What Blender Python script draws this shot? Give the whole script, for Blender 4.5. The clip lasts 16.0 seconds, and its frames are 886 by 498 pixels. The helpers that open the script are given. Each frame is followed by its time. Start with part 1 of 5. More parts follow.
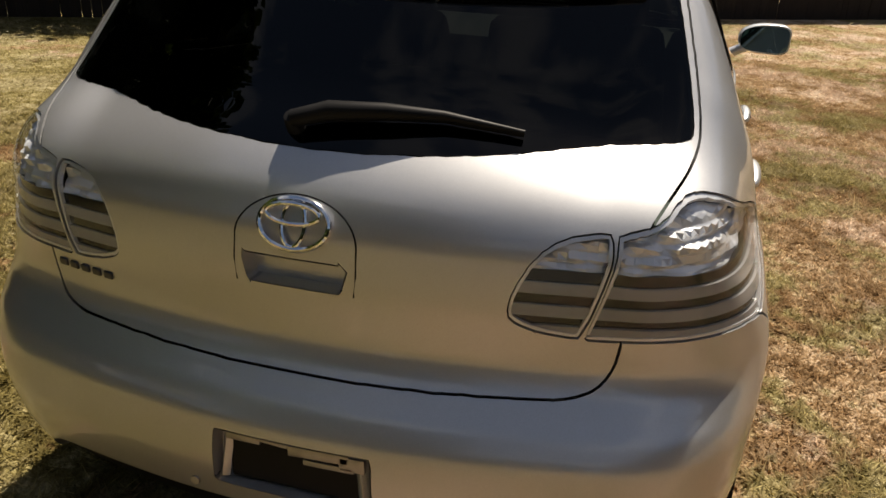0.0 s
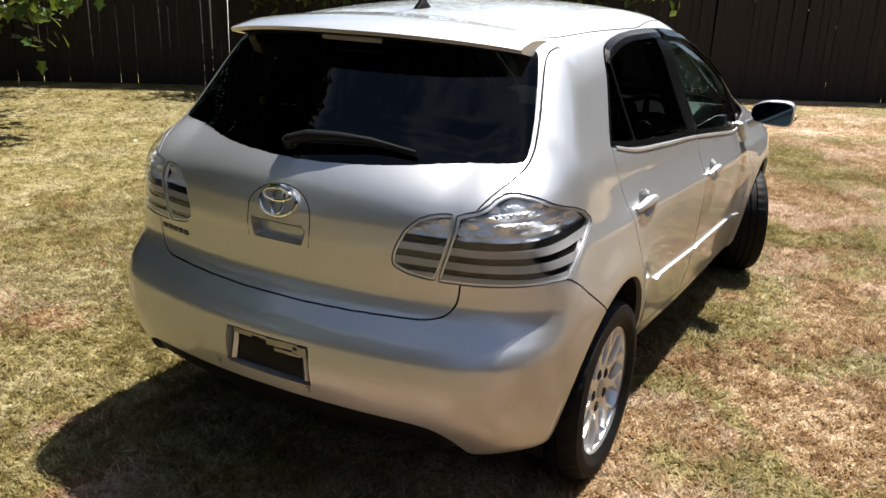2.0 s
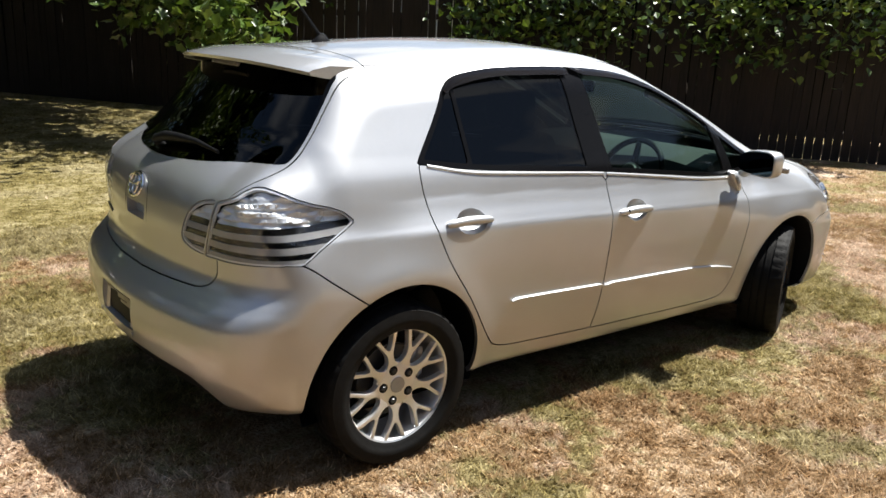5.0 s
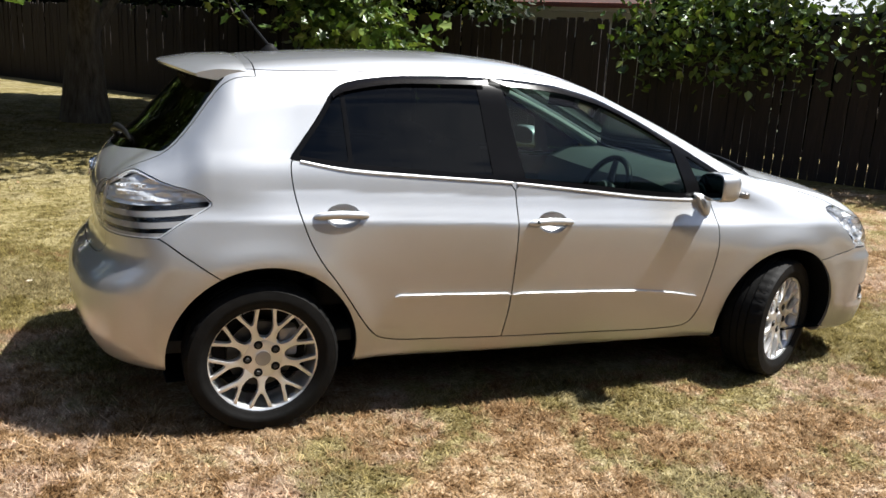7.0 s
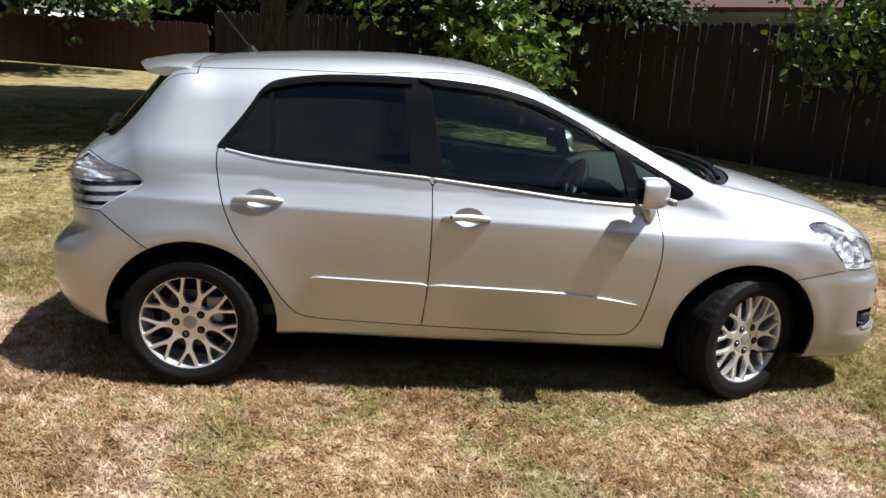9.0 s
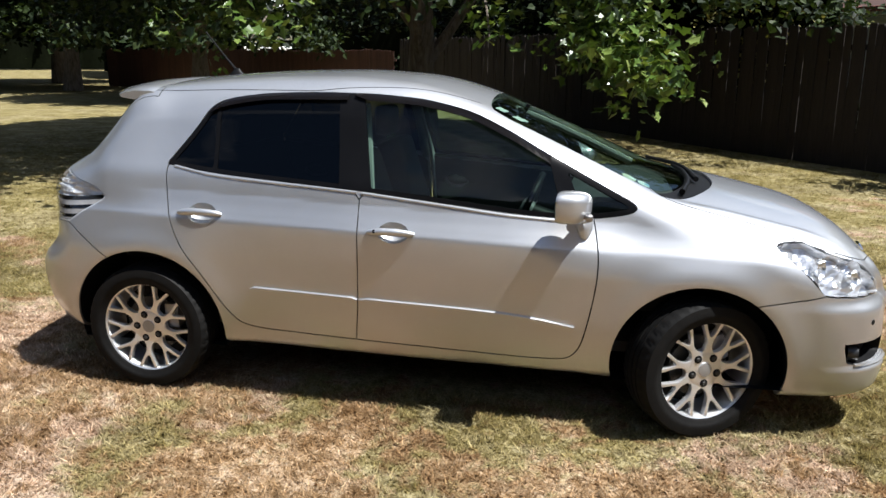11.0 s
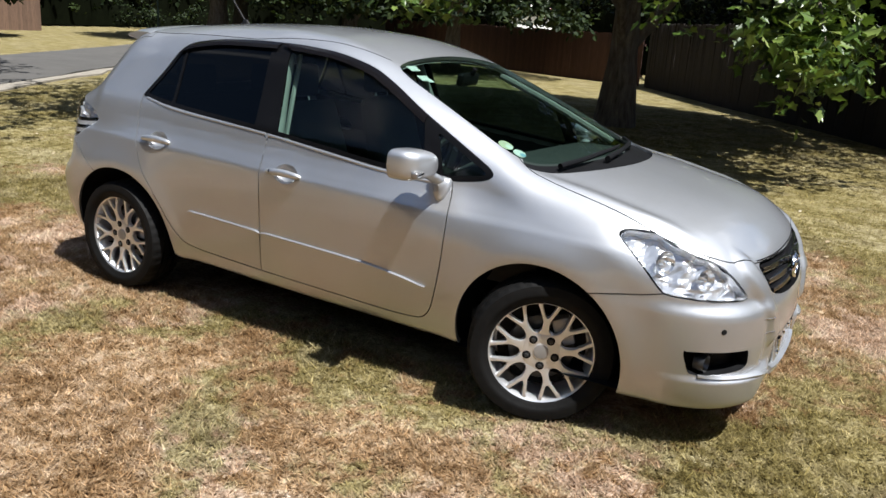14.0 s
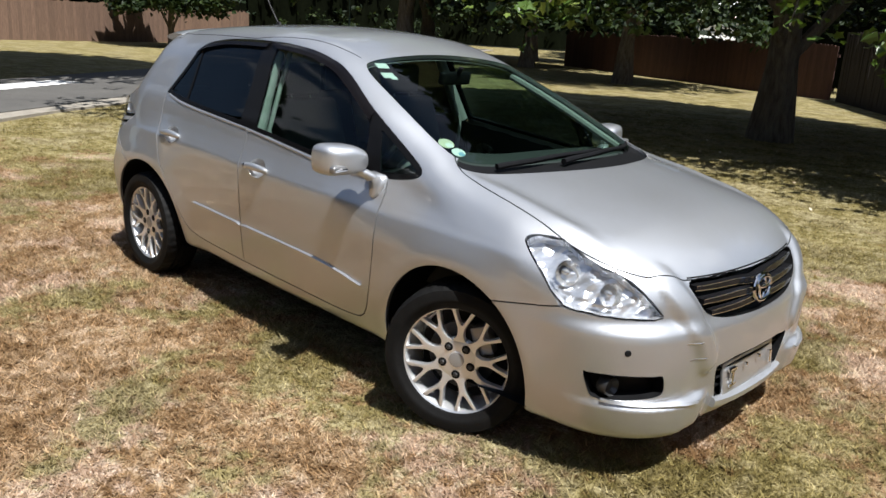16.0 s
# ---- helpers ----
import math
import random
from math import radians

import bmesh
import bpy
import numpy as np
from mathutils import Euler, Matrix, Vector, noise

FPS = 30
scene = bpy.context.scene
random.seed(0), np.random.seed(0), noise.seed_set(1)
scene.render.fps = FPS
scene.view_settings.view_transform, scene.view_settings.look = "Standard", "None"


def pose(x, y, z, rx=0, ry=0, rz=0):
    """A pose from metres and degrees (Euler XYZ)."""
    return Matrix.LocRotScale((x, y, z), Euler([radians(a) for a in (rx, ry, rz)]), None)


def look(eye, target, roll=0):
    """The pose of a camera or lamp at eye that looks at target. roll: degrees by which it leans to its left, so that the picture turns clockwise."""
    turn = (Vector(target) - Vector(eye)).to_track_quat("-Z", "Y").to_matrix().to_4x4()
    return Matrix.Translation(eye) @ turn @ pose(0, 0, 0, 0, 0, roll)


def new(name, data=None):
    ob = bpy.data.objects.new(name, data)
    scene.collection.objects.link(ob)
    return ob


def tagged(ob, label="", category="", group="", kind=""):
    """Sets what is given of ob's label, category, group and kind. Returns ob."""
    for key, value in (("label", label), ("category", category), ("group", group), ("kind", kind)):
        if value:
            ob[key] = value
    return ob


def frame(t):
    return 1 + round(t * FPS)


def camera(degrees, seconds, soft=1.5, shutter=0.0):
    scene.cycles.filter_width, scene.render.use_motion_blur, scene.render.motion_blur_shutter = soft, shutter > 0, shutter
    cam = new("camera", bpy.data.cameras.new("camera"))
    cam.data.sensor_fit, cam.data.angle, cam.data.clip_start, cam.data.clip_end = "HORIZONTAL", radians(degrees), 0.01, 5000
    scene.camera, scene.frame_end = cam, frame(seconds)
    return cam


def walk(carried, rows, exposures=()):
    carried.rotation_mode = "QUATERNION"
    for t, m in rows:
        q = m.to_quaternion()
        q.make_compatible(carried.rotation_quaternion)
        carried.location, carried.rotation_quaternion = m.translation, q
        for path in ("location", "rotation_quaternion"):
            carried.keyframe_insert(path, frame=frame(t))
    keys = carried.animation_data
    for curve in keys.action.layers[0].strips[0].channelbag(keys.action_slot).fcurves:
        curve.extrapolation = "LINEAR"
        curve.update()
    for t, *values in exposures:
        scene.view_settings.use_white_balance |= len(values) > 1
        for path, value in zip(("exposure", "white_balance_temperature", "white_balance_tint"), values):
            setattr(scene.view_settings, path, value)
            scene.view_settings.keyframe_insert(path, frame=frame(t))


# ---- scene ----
cam = camera(57.5, 16.0)
METRES, EYE, TILT, LEAN, TURN = 9.804, 1.47, 0.0, 0.0, -75.2
ROWS = [
    (0.5, 0.021, -0.0192, 0.0006, 7.93, -20.69, -3.33),
    (1.0, 0.0333, -0.0453, 0.0049, 8.08, -20.44, -0.04),
    (1.5, 0.0458, -0.0644, 0.01, 9.63, -20.3, -1.27),
    (2.0, 0.0798, -0.0804, 0.0103, 15.11, -18.12, -1.98),
    (2.5, 0.1019, -0.0794, 0.0092, 16.27, -16.53, -1.27),
    (3.0, 0.1296, -0.07, 0.0061, 21.27, -17.49, -4.07),
    (3.5, 0.1603, -0.0678, 0.0057, 25.71, -17.71, -3.79),
    (4.0, 0.1937, -0.0654, 0.0084, 29.55, -16.15, -3.22),
    (6.5, 0.3265, 0.0252, 0.0091, 49.59, -15.03, -2.92),
    (7.0, 0.3613, 0.0488, 0.0091, 54.71, -14.14, -3.15),
    (7.5, 0.3816, 0.072, 0.0101, 59.03, -14.21, -1.07),
    (8.0, 0.4014, 0.1049, 0.0111, 62.79, -14.6, -2.38),
    (8.5, 0.4224, 0.1328, 0.0103, 67.08, -14.55, -4.37),
    (9.0, 0.44, 0.1621, 0.0133, 71.05, -14.45, -3.13),
    (9.5, 0.4433, 0.1949, 0.0125, 75.03, -14.26, -4.31),
    (10.0, 0.4487, 0.2267, 0.0134, 78.01, -13.87, -2.76),
    (12.5, 0.4684, 0.3824, 0.0145, 96.75, -13.3, -1.81),
    (13.0, 0.4639, 0.4119, 0.0109, 98.42, -13.22, -1.79),
    (13.5, 0.4573, 0.438, 0.0113, 100.88, -15.07, -0.39),
    (14.0, 0.4559, 0.469, 0.0096, 106.21, -15.42, -3.82),
    (14.5, 0.4497, 0.497, 0.0103, 109.29, -15.22, -2.0),
    (15.0, 0.4294, 0.5215, 0.0067, 113.55, -15.06, -3.71),
    (15.5, 0.4145, 0.5412, 0.0076, 115.55, -15.36, -0.87),
    (16.0, 0.4051, 0.5671, 0.0088, 120.03, -15.4, -3.39),
]
walk(cam, [(0.0, look((-3.130, -0.591, 1.472), (-1.349, -0.112, 0.697), 2.6))] + [(t, pose(-3.12, -0.575, EYE, TILT, LEAN, TURN) @ pose(METRES * x, METRES * y, METRES * z, 90 + pitch, roll, yaw)) for t, x, y, z, yaw, pitch, roll in ROWS],
     [(0, .38, 7400, 12), (.8, .52, 7300, 12), (1.5, .98, 6400, 10), (2.5, .92, 6300, 10), (4, .87, 6300, 9), (10, .78, 6000, 10), (16, .58, 6000, 10)])

# ---- world and sun ----
SUN = Vector((.485, -.13, 1)).normalized()
world = bpy.data.worlds.new("sky")
scene.world = world
world.use_nodes = True
wn = world.node_tree
sky = wn.nodes.new("ShaderNodeTexSky")
sky.sky_type, sky.sun_disc = "NISHITA", False
sky.sun_elevation, sky.sun_rotation = math.asin(SUN.z), math.atan2(SUN.x, SUN.y)
puffs = wn.nodes.new("ShaderNodeTexNoise")
puffs.inputs["Scale"].default_value, puffs.inputs["Detail"].default_value, puffs.inputs["Roughness"].default_value = 3.4, 8, .6
flat = wn.nodes.new("ShaderNodeMapping")
flat.inputs["Scale"].default_value, flat.inputs["Location"].default_value = (1, 1, 2.2), (3.7, 1.2, .4)
wn.links.new(wn.nodes.new("ShaderNodeTexCoord").outputs["Generated"], flat.inputs[0])
wn.links.new(flat.outputs[0], puffs.inputs[0])
cover = wn.nodes.new("ShaderNodeMapRange")
cover.inputs["From Min"].default_value, cover.inputs["From Max"].default_value, cover.inputs["To Max"].default_value = .50, .61, 1.0
wn.links.new(puffs.outputs["Fac"], cover.inputs[0])
cloud = wn.nodes.new("ShaderNodeMix")
cloud.data_type = "RGBA"
cloud.inputs[7].default_value = (9, 9, 9.1, 1)
apart = wn.nodes.new("ShaderNodeSeparateXYZ")
wn.links.new(wn.nodes["Texture Coordinate"].outputs["Generated"], apart.inputs[0])
low = wn.nodes.new("ShaderNodeMapRange")
low.inputs["From Min"].default_value, low.inputs["From Max"].default_value, low.inputs["To Min"].default_value, low.inputs["To Max"].default_value = .50, .80, 1, .3
wn.links.new(apart.outputs["Z"], low.inputs[0])
both = wn.nodes.new("ShaderNodeMath")
both.operation = "MULTIPLY"
wn.links.new(cover.outputs[0], both.inputs[0])
wn.links.new(low.outputs[0], both.inputs[1])
wn.links.new(both.outputs[0], cloud.inputs[0])
wn.links.new(sky.outputs[0], cloud.inputs[6])
wn.links.new(cloud.outputs[2], wn.nodes["Background"].inputs[0])
wn.nodes["Background"].inputs[1].default_value = .064
sun = new("sun", bpy.data.lights.new("sun", "SUN"))
sun.data.energy, sun.data.angle, sun.data.color = 6.5, radians(.55), (1, .95, .87)
sun.matrix_world = look(SUN * 30, (0, 0, 0))


# ---- materials ----
def nodes_of(name):
    m = bpy.data.materials.new(name)
    m.use_nodes = True
    return m, m.node_tree, m.node_tree.nodes["Principled BSDF"]


def texture(nt, scale, detail=4, rough=.55, source="Object", stretch=(1, 1, 1)):
    """A noise over real metres; gives its value socket."""
    if source == "World":
        co = nt.nodes.new("ShaderNodeNewGeometry").outputs["Position"]
    else:
        co = nt.nodes.new("ShaderNodeTexCoord").outputs[source]
    mp = nt.nodes.new("ShaderNodeMapping")
    mp.inputs["Scale"].default_value = stretch
    n = nt.nodes.new("ShaderNodeTexNoise")
    n.inputs["Scale"].default_value, n.inputs["Detail"].default_value, n.inputs["Roughness"].default_value = scale, detail, rough
    nt.links.new(co, mp.inputs[0])
    nt.links.new(mp.outputs[0], n.inputs[0])
    return n.outputs["Fac"]


def ramp(nt, fac, *stops):
    r = nt.nodes.new("ShaderNodeValToRGB")
    while len(r.color_ramp.elements) < len(stops):
        r.color_ramp.elements.new(.5)
    for e, (p, c) in zip(r.color_ramp.elements, stops):
        e.position, e.color = p, (*c, 1) if len(c) == 3 else c
    nt.links.new(fac, r.inputs[0])
    return r.outputs[0]


def mixed(nt, fac, a, b, how="MIX"):
    m = nt.nodes.new("ShaderNodeMix")
    m.data_type, m.blend_type = "RGBA", how
    for sock, v in ((m.inputs[0], fac), (m.inputs[6], a), (m.inputs[7], b)):
        if isinstance(v, bpy.types.NodeSocket):
            nt.links.new(v, sock)
        else:
            sock.default_value = v if isinstance(v, float) else (*v, 1)
    return m.outputs[2]


def math_node(nt, how, a, b):
    m = nt.nodes.new("ShaderNodeMath")
    m.operation = how
    for sock, v in ((m.inputs[0], a), (m.inputs[1], b)):
        if isinstance(v, bpy.types.NodeSocket):
            nt.links.new(v, sock)
        else:
            sock.default_value = v
    return m.outputs[0]


def bump(nt, bsdf, height, strength, distance=.01):
    b = nt.nodes.new("ShaderNodeBump")
    b.inputs["Strength"].default_value, b.inputs["Distance"].default_value = strength, distance
    nt.links.new(height, b.inputs["Height"])
    nt.links.new(b.outputs[0], bsdf.inputs["Normal"])


def plain(name, colour, rough=.5, metal=0.0, coat=0.0, vary=.15, scale=30, relief=0.0, spec=.5):
    """A surface with slight variation at two scales."""
    m, nt, p = nodes_of(name)
    big, fine = texture(nt, scale * .12), texture(nt, scale)
    lo, hi = [c * (1 - vary) for c in colour], [min(1, c * (1 + vary)) for c in colour]
    nt.links.new(mixed(nt, .5, ramp(nt, big, (.3, lo), (.7, hi)), ramp(nt, fine, (.3, lo), (.7, hi))), p.inputs["Base Color"])
    p.inputs["Metallic"].default_value, p.inputs["Coat Weight"].default_value = metal, coat
    p.inputs["Specular IOR Level"].default_value = spec
    r = nt.nodes.new("ShaderNodeMapRange")
    r.inputs["To Min"].default_value, r.inputs["To Max"].default_value = rough * .85, min(1, rough * 1.15)
    nt.links.new(big, r.inputs[0])
    nt.links.new(r.outputs[0], p.inputs["Roughness"])
    if relief:
        bump(nt, p, fine, relief)
    return m


def glass(name, tint, ior=1.45, rough=0.0):
    """A thin pane: clear or tinted, with Fresnel gloss."""
    m, nt, p = nodes_of(name)
    nt.nodes.remove(p)
    out = nt.nodes["Material Output"]
    clear, gloss, mix, fr = (nt.nodes.new("ShaderNode" + k) for k in ("BsdfTransparent", "BsdfGlossy", "MixShader", "LayerWeight"))
    clear.inputs[0].default_value = (*tint, 1)
    gloss.inputs["Roughness"].default_value = rough
    power, scale = nt.nodes.new("ShaderNodeMath"), nt.nodes.new("ShaderNodeMapRange")
    power.operation = "POWER"
    power.inputs[1].default_value = 5
    fr.inputs[0].default_value = .5
    nt.links.new(fr.outputs["Facing"], power.inputs[0])
    nt.links.new(power.outputs[0], scale.inputs[0])
    scale.inputs["To Min"].default_value, scale.inputs["To Max"].default_value = ((ior - 1) / (ior + 1)) ** 2 * 1.15, .95
    nt.links.new(scale.outputs[0], mix.inputs[0])
    nt.links.new(clear.outputs[0], mix.inputs[1])
    nt.links.new(gloss.outputs[0], mix.inputs[2])
    nt.links.new(mix.outputs[0], out.inputs[0])
    return m


def paint():
    """Silver metallic paint: level and tilted flakes under a clear coat."""
    m, nt, p = nodes_of("silver_paint")
    flake = texture(nt, 900, 1)
    dust = texture(nt, 3.5, 5)
    c = mixed(nt, ramp(nt, flake, (.35, (0, 0, 0)), (.65, (1, 1, 1))), (.495, .503, .515), (.60, .608, .62))
    c = mixed(nt, ramp(nt, dust, (.45, (0, 0, 0)), (.8, (.25, .25, .25))), c, (.42, .41, .385))
    tilted = nt.nodes.new("ShaderNodeBsdfPrincipled")
    for q, rough in ((p, .34), (tilted, .62)):
        nt.links.new(c, q.inputs["Base Color"])
        q.inputs["Metallic"].default_value, q.inputs["Roughness"].default_value = .97, rough
        q.inputs["Coat Weight"].default_value, q.inputs["Coat Roughness"].default_value = 1.0, .02
    mix = nt.nodes.new("ShaderNodeMixShader")
    mix.inputs[0].default_value = .52
    nt.links.new(p.outputs[0], mix.inputs[1]), nt.links.new(tilted.outputs[0], mix.inputs[2])
    nt.links.new(mix.outputs[0], nt.nodes["Material Output"].inputs[0])
    return m


def lawn(name, blades):
    """Mown lawn: pinkish thatch, straw, brown and green patches; one field of colour over the ground and its blades."""
    m, nt, p = nodes_of(name)
    patch, mid, tuft, fine = (texture(nt, k, d, r, "World") for k, d, r in ((.62, 6, .66), (2.3, 7, .68), (13, 4, .6), (70, 3, .6)))
    add = lambda a, b, gain: math_node(nt, "ADD", a, math_node(nt, "MULTIPLY", math_node(nt, "SUBTRACT", b, .5), gain))
    # straw, mottled with brown stems and pale thatch
    mott = add(add(mid, tuft, .9), fine, .5)
    straw = ramp(nt, mott, (.28, (0.177, 0.104, 0.047)), (.42, (0.284, 0.188, 0.100)), (.54, (0.376, 0.270, 0.165)), (.70, (0.511, 0.402, 0.288)))
    pale = ramp(nt, mott, (.30, (0.305, 0.208, 0.138)), (.50, (0.462, 0.349, 0.261)), (.70, (0.594, 0.496, 0.394)))
    green = ramp(nt, mott, (.30, (.076, .073, .015)), (.48, (.140, .133, .034)), (.66, (.245, .222, .082)))
    worn = add(texture(nt, .95, 5, .62, "World", (1, 1.25, 1)), tuft, .22)
    straw = mixed(nt, ramp(nt, worn, (.505, (0, 0, 0)), (.555, (.95, .95, .95))), straw, pale)
    where = nt.nodes.new("ShaderNodeSeparateXYZ")
    nt.links.new(nt.nodes.new("ShaderNodeNewGeometry").outputs["Position"], where.inputs[0])
    damp = nt.nodes.new("ShaderNodeMapRange")
    for k, v in (("From Min", 0.0), ("From Max", 6.0), ("To Min", 0.0), ("To Max", .27)):
        damp.inputs[k].default_value = v
    nt.links.new(math_node(nt, "ADD", math_node(nt, "MULTIPLY", where.outputs["X"], -.35), where.outputs["Y"]), damp.inputs[0])
    lush = add(add(math_node(nt, "ADD", patch, damp.outputs[0]), tuft, .30), mid, .45)
    c = mixed(nt, ramp(nt, lush, (.502, (0, 0, 0)), (.570, (.72, .72, .72))), straw, green)
    if blades:
        isl = nt.nodes.new("ShaderNodeNewGeometry").outputs["Random Per Island"]
        c = mixed(nt, 1.0, c, ramp(nt, isl, (0, (.62, .60, .54)), (.40, (.93, .91, .88)), (.86, (1.3, 1.28, 1.22)), (1, (2.0, 1.97, 1.9))), "MULTIPLY")
    else:
        c = mixed(nt, .8, c, ramp(nt, fine, (.30, (.62, .60, .56)), (.62, (1.0, 1.0, 1.0))), "MULTIPLY")
        bump(nt, p, add(fine, tuft, 1.6), .9, .02)
    nt.links.new(c, p.inputs["Base Color"])
    p.inputs["Roughness"].default_value, p.inputs["Specular IOR Level"].default_value = .9, .15
    if blades:
        tr, mix, out = nt.nodes.new("ShaderNodeBsdfTranslucent"), nt.nodes.new("ShaderNodeMixShader"), nt.nodes["Material Output"]
        nt.links.new(c, tr.inputs[0])
        mix.inputs[0].default_value = .5
        nt.links.new(p.outputs[0], mix.inputs[1]), nt.links.new(tr.outputs[0], mix.inputs[2]), nt.links.new(mix.outputs[0], out.inputs[0])
    return m


def boards(name, dark, light):
    m, nt, p = nodes_of(name)
    rnd = nt.nodes.new("ShaderNodeObjectInfo").outputs["Random"]
    isl = nt.nodes.new("ShaderNodeNewGeometry").outputs["Random Per Island"]
    grain = texture(nt, 9, 6, .65, "World", (6, 6, .35))
    c = ramp(nt, grain, (.3, dark), (.7, light))
    c = mixed(nt, .45, c, ramp(nt, rnd, (0, (.35, .35, .35)), (1, (1, 1, 1))), "MULTIPLY")
    c = mixed(nt, .45, c, ramp(nt, isl, (0, (.4, .4, .4)), (1, (1, 1, 1))), "MULTIPLY")
    nt.links.new(c, p.inputs["Base Color"])
    p.inputs["Roughness"].default_value = .85
    bump(nt, p, grain, .5)
    return m


def foliage(name, dark, light, yellow, rough=.42, spec=.5):
    m, nt, p = nodes_of(name)
    isl = nt.nodes.new("ShaderNodeNewGeometry").outputs["Random Per Island"]
    c = ramp(nt, isl, (0, dark), (.6, light), (1, yellow))
    nt.links.new(c, p.inputs["Base Color"])
    p.inputs["Roughness"].default_value, p.inputs["Specular IOR Level"].default_value = rough, spec
    tr, add, out = nt.nodes.new("ShaderNodeBsdfTranslucent"), nt.nodes.new("ShaderNodeMixShader"), nt.nodes["Material Output"]
    nt.links.new(mixed(nt, 1.0, c, (1.0, 1.0, .45), "MULTIPLY"), tr.inputs[0])
    add.inputs[0].default_value = .25
    nt.links.new(p.outputs[0], add.inputs[1])
    nt.links.new(tr.outputs[0], add.inputs[2])
    nt.links.new(add.outputs[0], out.inputs[0])
    return m


def bark():
    m, nt, p = nodes_of("bark")
    g = texture(nt, 5, 8, .7, "World", (3, 3, .6))
    nt.links.new(ramp(nt, g, (.3, (.045, .036, .027)), (.7, (.22, .185, .145))), p.inputs["Base Color"])
    p.inputs["Roughness"].default_value = .95
    bump(nt, p, g, 1.0, .05)
    return m


def asphalt():
    m, nt, p = nodes_of("asphalt")
    f, b = texture(nt, 160, 2, .5, "World"), texture(nt, 1.1, 5, .6, "World")
    c = mixed(nt, .5, ramp(nt, f, (.3, (.036, .034, .031)), (.75, (.122, .115, .104))), ramp(nt, b, (.3, (.052, .049, .044)), (.7, (.105, .098, .088))))
    nt.links.new(c, p.inputs["Base Color"])
    p.inputs["Roughness"].default_value = .85
    bump(nt, p, f, .6, .01)
    return m


SILVER = paint()
BLACK = plain("black_plastic", (.0065, .0065, .007), .5, vary=.3, spec=.15)
GLOSS_BLACK = plain("gloss_black", (.005, .005, .0055), .20, vary=.2, spec=.09)
GRILLE = plain("grille_black", (.009, .009, .010), .10, vary=.2, spec=.13)
RUBBER = plain("tyre_rubber", (.007, .0068, .0065), .62, vary=.35, relief=.2, spec=.12)
ALLOY = plain("alloy", (.82, .825, .83), .38, metal=.85, vary=.05)
LAMP = plain("lamp_reflector", (.90, .90, .89), .13, metal=.85, vary=.06, scale=60)
CHROME = plain("chrome", (.82, .82, .83), .06, metal=1.0, vary=.04)
LAMP_WHITE = plain("lamp_white", (.78, .79, .81), .20, metal=.7, vary=.08, scale=60)
LAMP_PRISM = plain("lamp_prism", (.84, .85, .87), .30, metal=.45, vary=.06, scale=60)
SATIN = plain("satin_reflector", (.70, .71, .73), .18, metal=1.0, vary=.1)
SMOKE = plain("smoked_band", (.013, .0125, .012), .15, vary=.2)
PALE_BAND = plain("pale_band", (.36, .355, .35), .14, vary=.15)
STEEL = plain("steel", (.35, .34, .33), .4, metal=.9, vary=.2)
DARK_STEEL = plain("dark_steel", (.06, .06, .06), .35, metal=.6, vary=.2)
PLASTIC_GREY = plain("grey_plastic", (.075, .075, .078), .5)
TRIM = plain("pale_trim", (.26, .27, .255), .7, vary=.12)
DASH = plain("dash_plastic", (.035, .037, .036), .65, vary=.12, relief=.1)
CLOTH = plain("seat_cloth", (.028, .029, .030), .9, vary=.25, scale=120, relief=.3)
WHITE = plain("white_paper", (.75, .75, .72), .6, vary=.05)
YELLOW = plain("yellow_paper", (.60, .57, .42), .6, vary=.1)
BLUE = plain("blue_paper", (.25, .42, .55), .6, vary=.1)
WHITE_PAINT = plain("white_house_paint", (.78, .77, .74), .7, vary=.06, scale=6)
MIRROR = plain("mirror_glass", (.09, .14, .17), .01, metal=1.0, vary=.01)
TINT = glass("privacy_glass", (.045, .045, .045), 1.37)
CLEAR = glass("green_glass", (.54, .67, .61), 1.42)
LENS = glass("clear_lens", (.86, .87, .88), 1.45)
VISOR = plain("smoked_visor", (.006, .005, .005), .14, vary=.1, spec=.16)
VISOR.node_tree.nodes["Principled BSDF"].inputs["Alpha"].default_value = .8
LAWN = lawn("dry_lawn", False)
BLADES = lawn("dry_blades", True)
FENCE = boards("dark_stained_boards", (.011, .0078, .0062), (.034, .0225, .0170))
RED_FENCE = boards("red_stained_boards", (.080, .038, .031), (.160, .076, .061))
PALE_FENCE = boards("weathered_boards", (.15, .085, .058), (.29, .185, .122))
# leaves of boughs and climber, coloured brighter for the sun on them
LEAF = foliage("sunlit_leaves", (.030, .055, .010), (.085, .145, .024), (.21, .26, .07), .36)
# twig core, near black: the shade inside the foliage put into its colour
SHADED_TWIGS = plain("shaded_twigs", (.0035, .0045, .002), .95, vary=.4, scale=4, spec=.02)
# dark copy of the leaves, with crown and hedge shade put into its colour
SHADED_LEAF = foliage("shaded_leaves", (.006, .012, .004), (.016, .029, .007), (.040, .058, .016), .6, .22)
DRY_LEAF = foliage("dry_leaves", (.30, .20, .11), (.50, .40, .27), (.72, .66, .55), .8, .2)
OLIVE = foliage("olive_leaves", (.055, .058, .012), (.13, .13, .032), (.27, .24, .085), .5, .3)
BARK = bark()
ROAD = asphalt()
GREEN_METAL = plain("green_metal", (.035, .06, .05), .5, metal=.3, vary=.2)
GRAVEL = plain("gravel", (.24, .215, .175), .95, vary=.35, scale=40, relief=.8)
ROOF_TILE = plain("brown_roof", (.055, .026, .020), .9, vary=.25, scale=8)
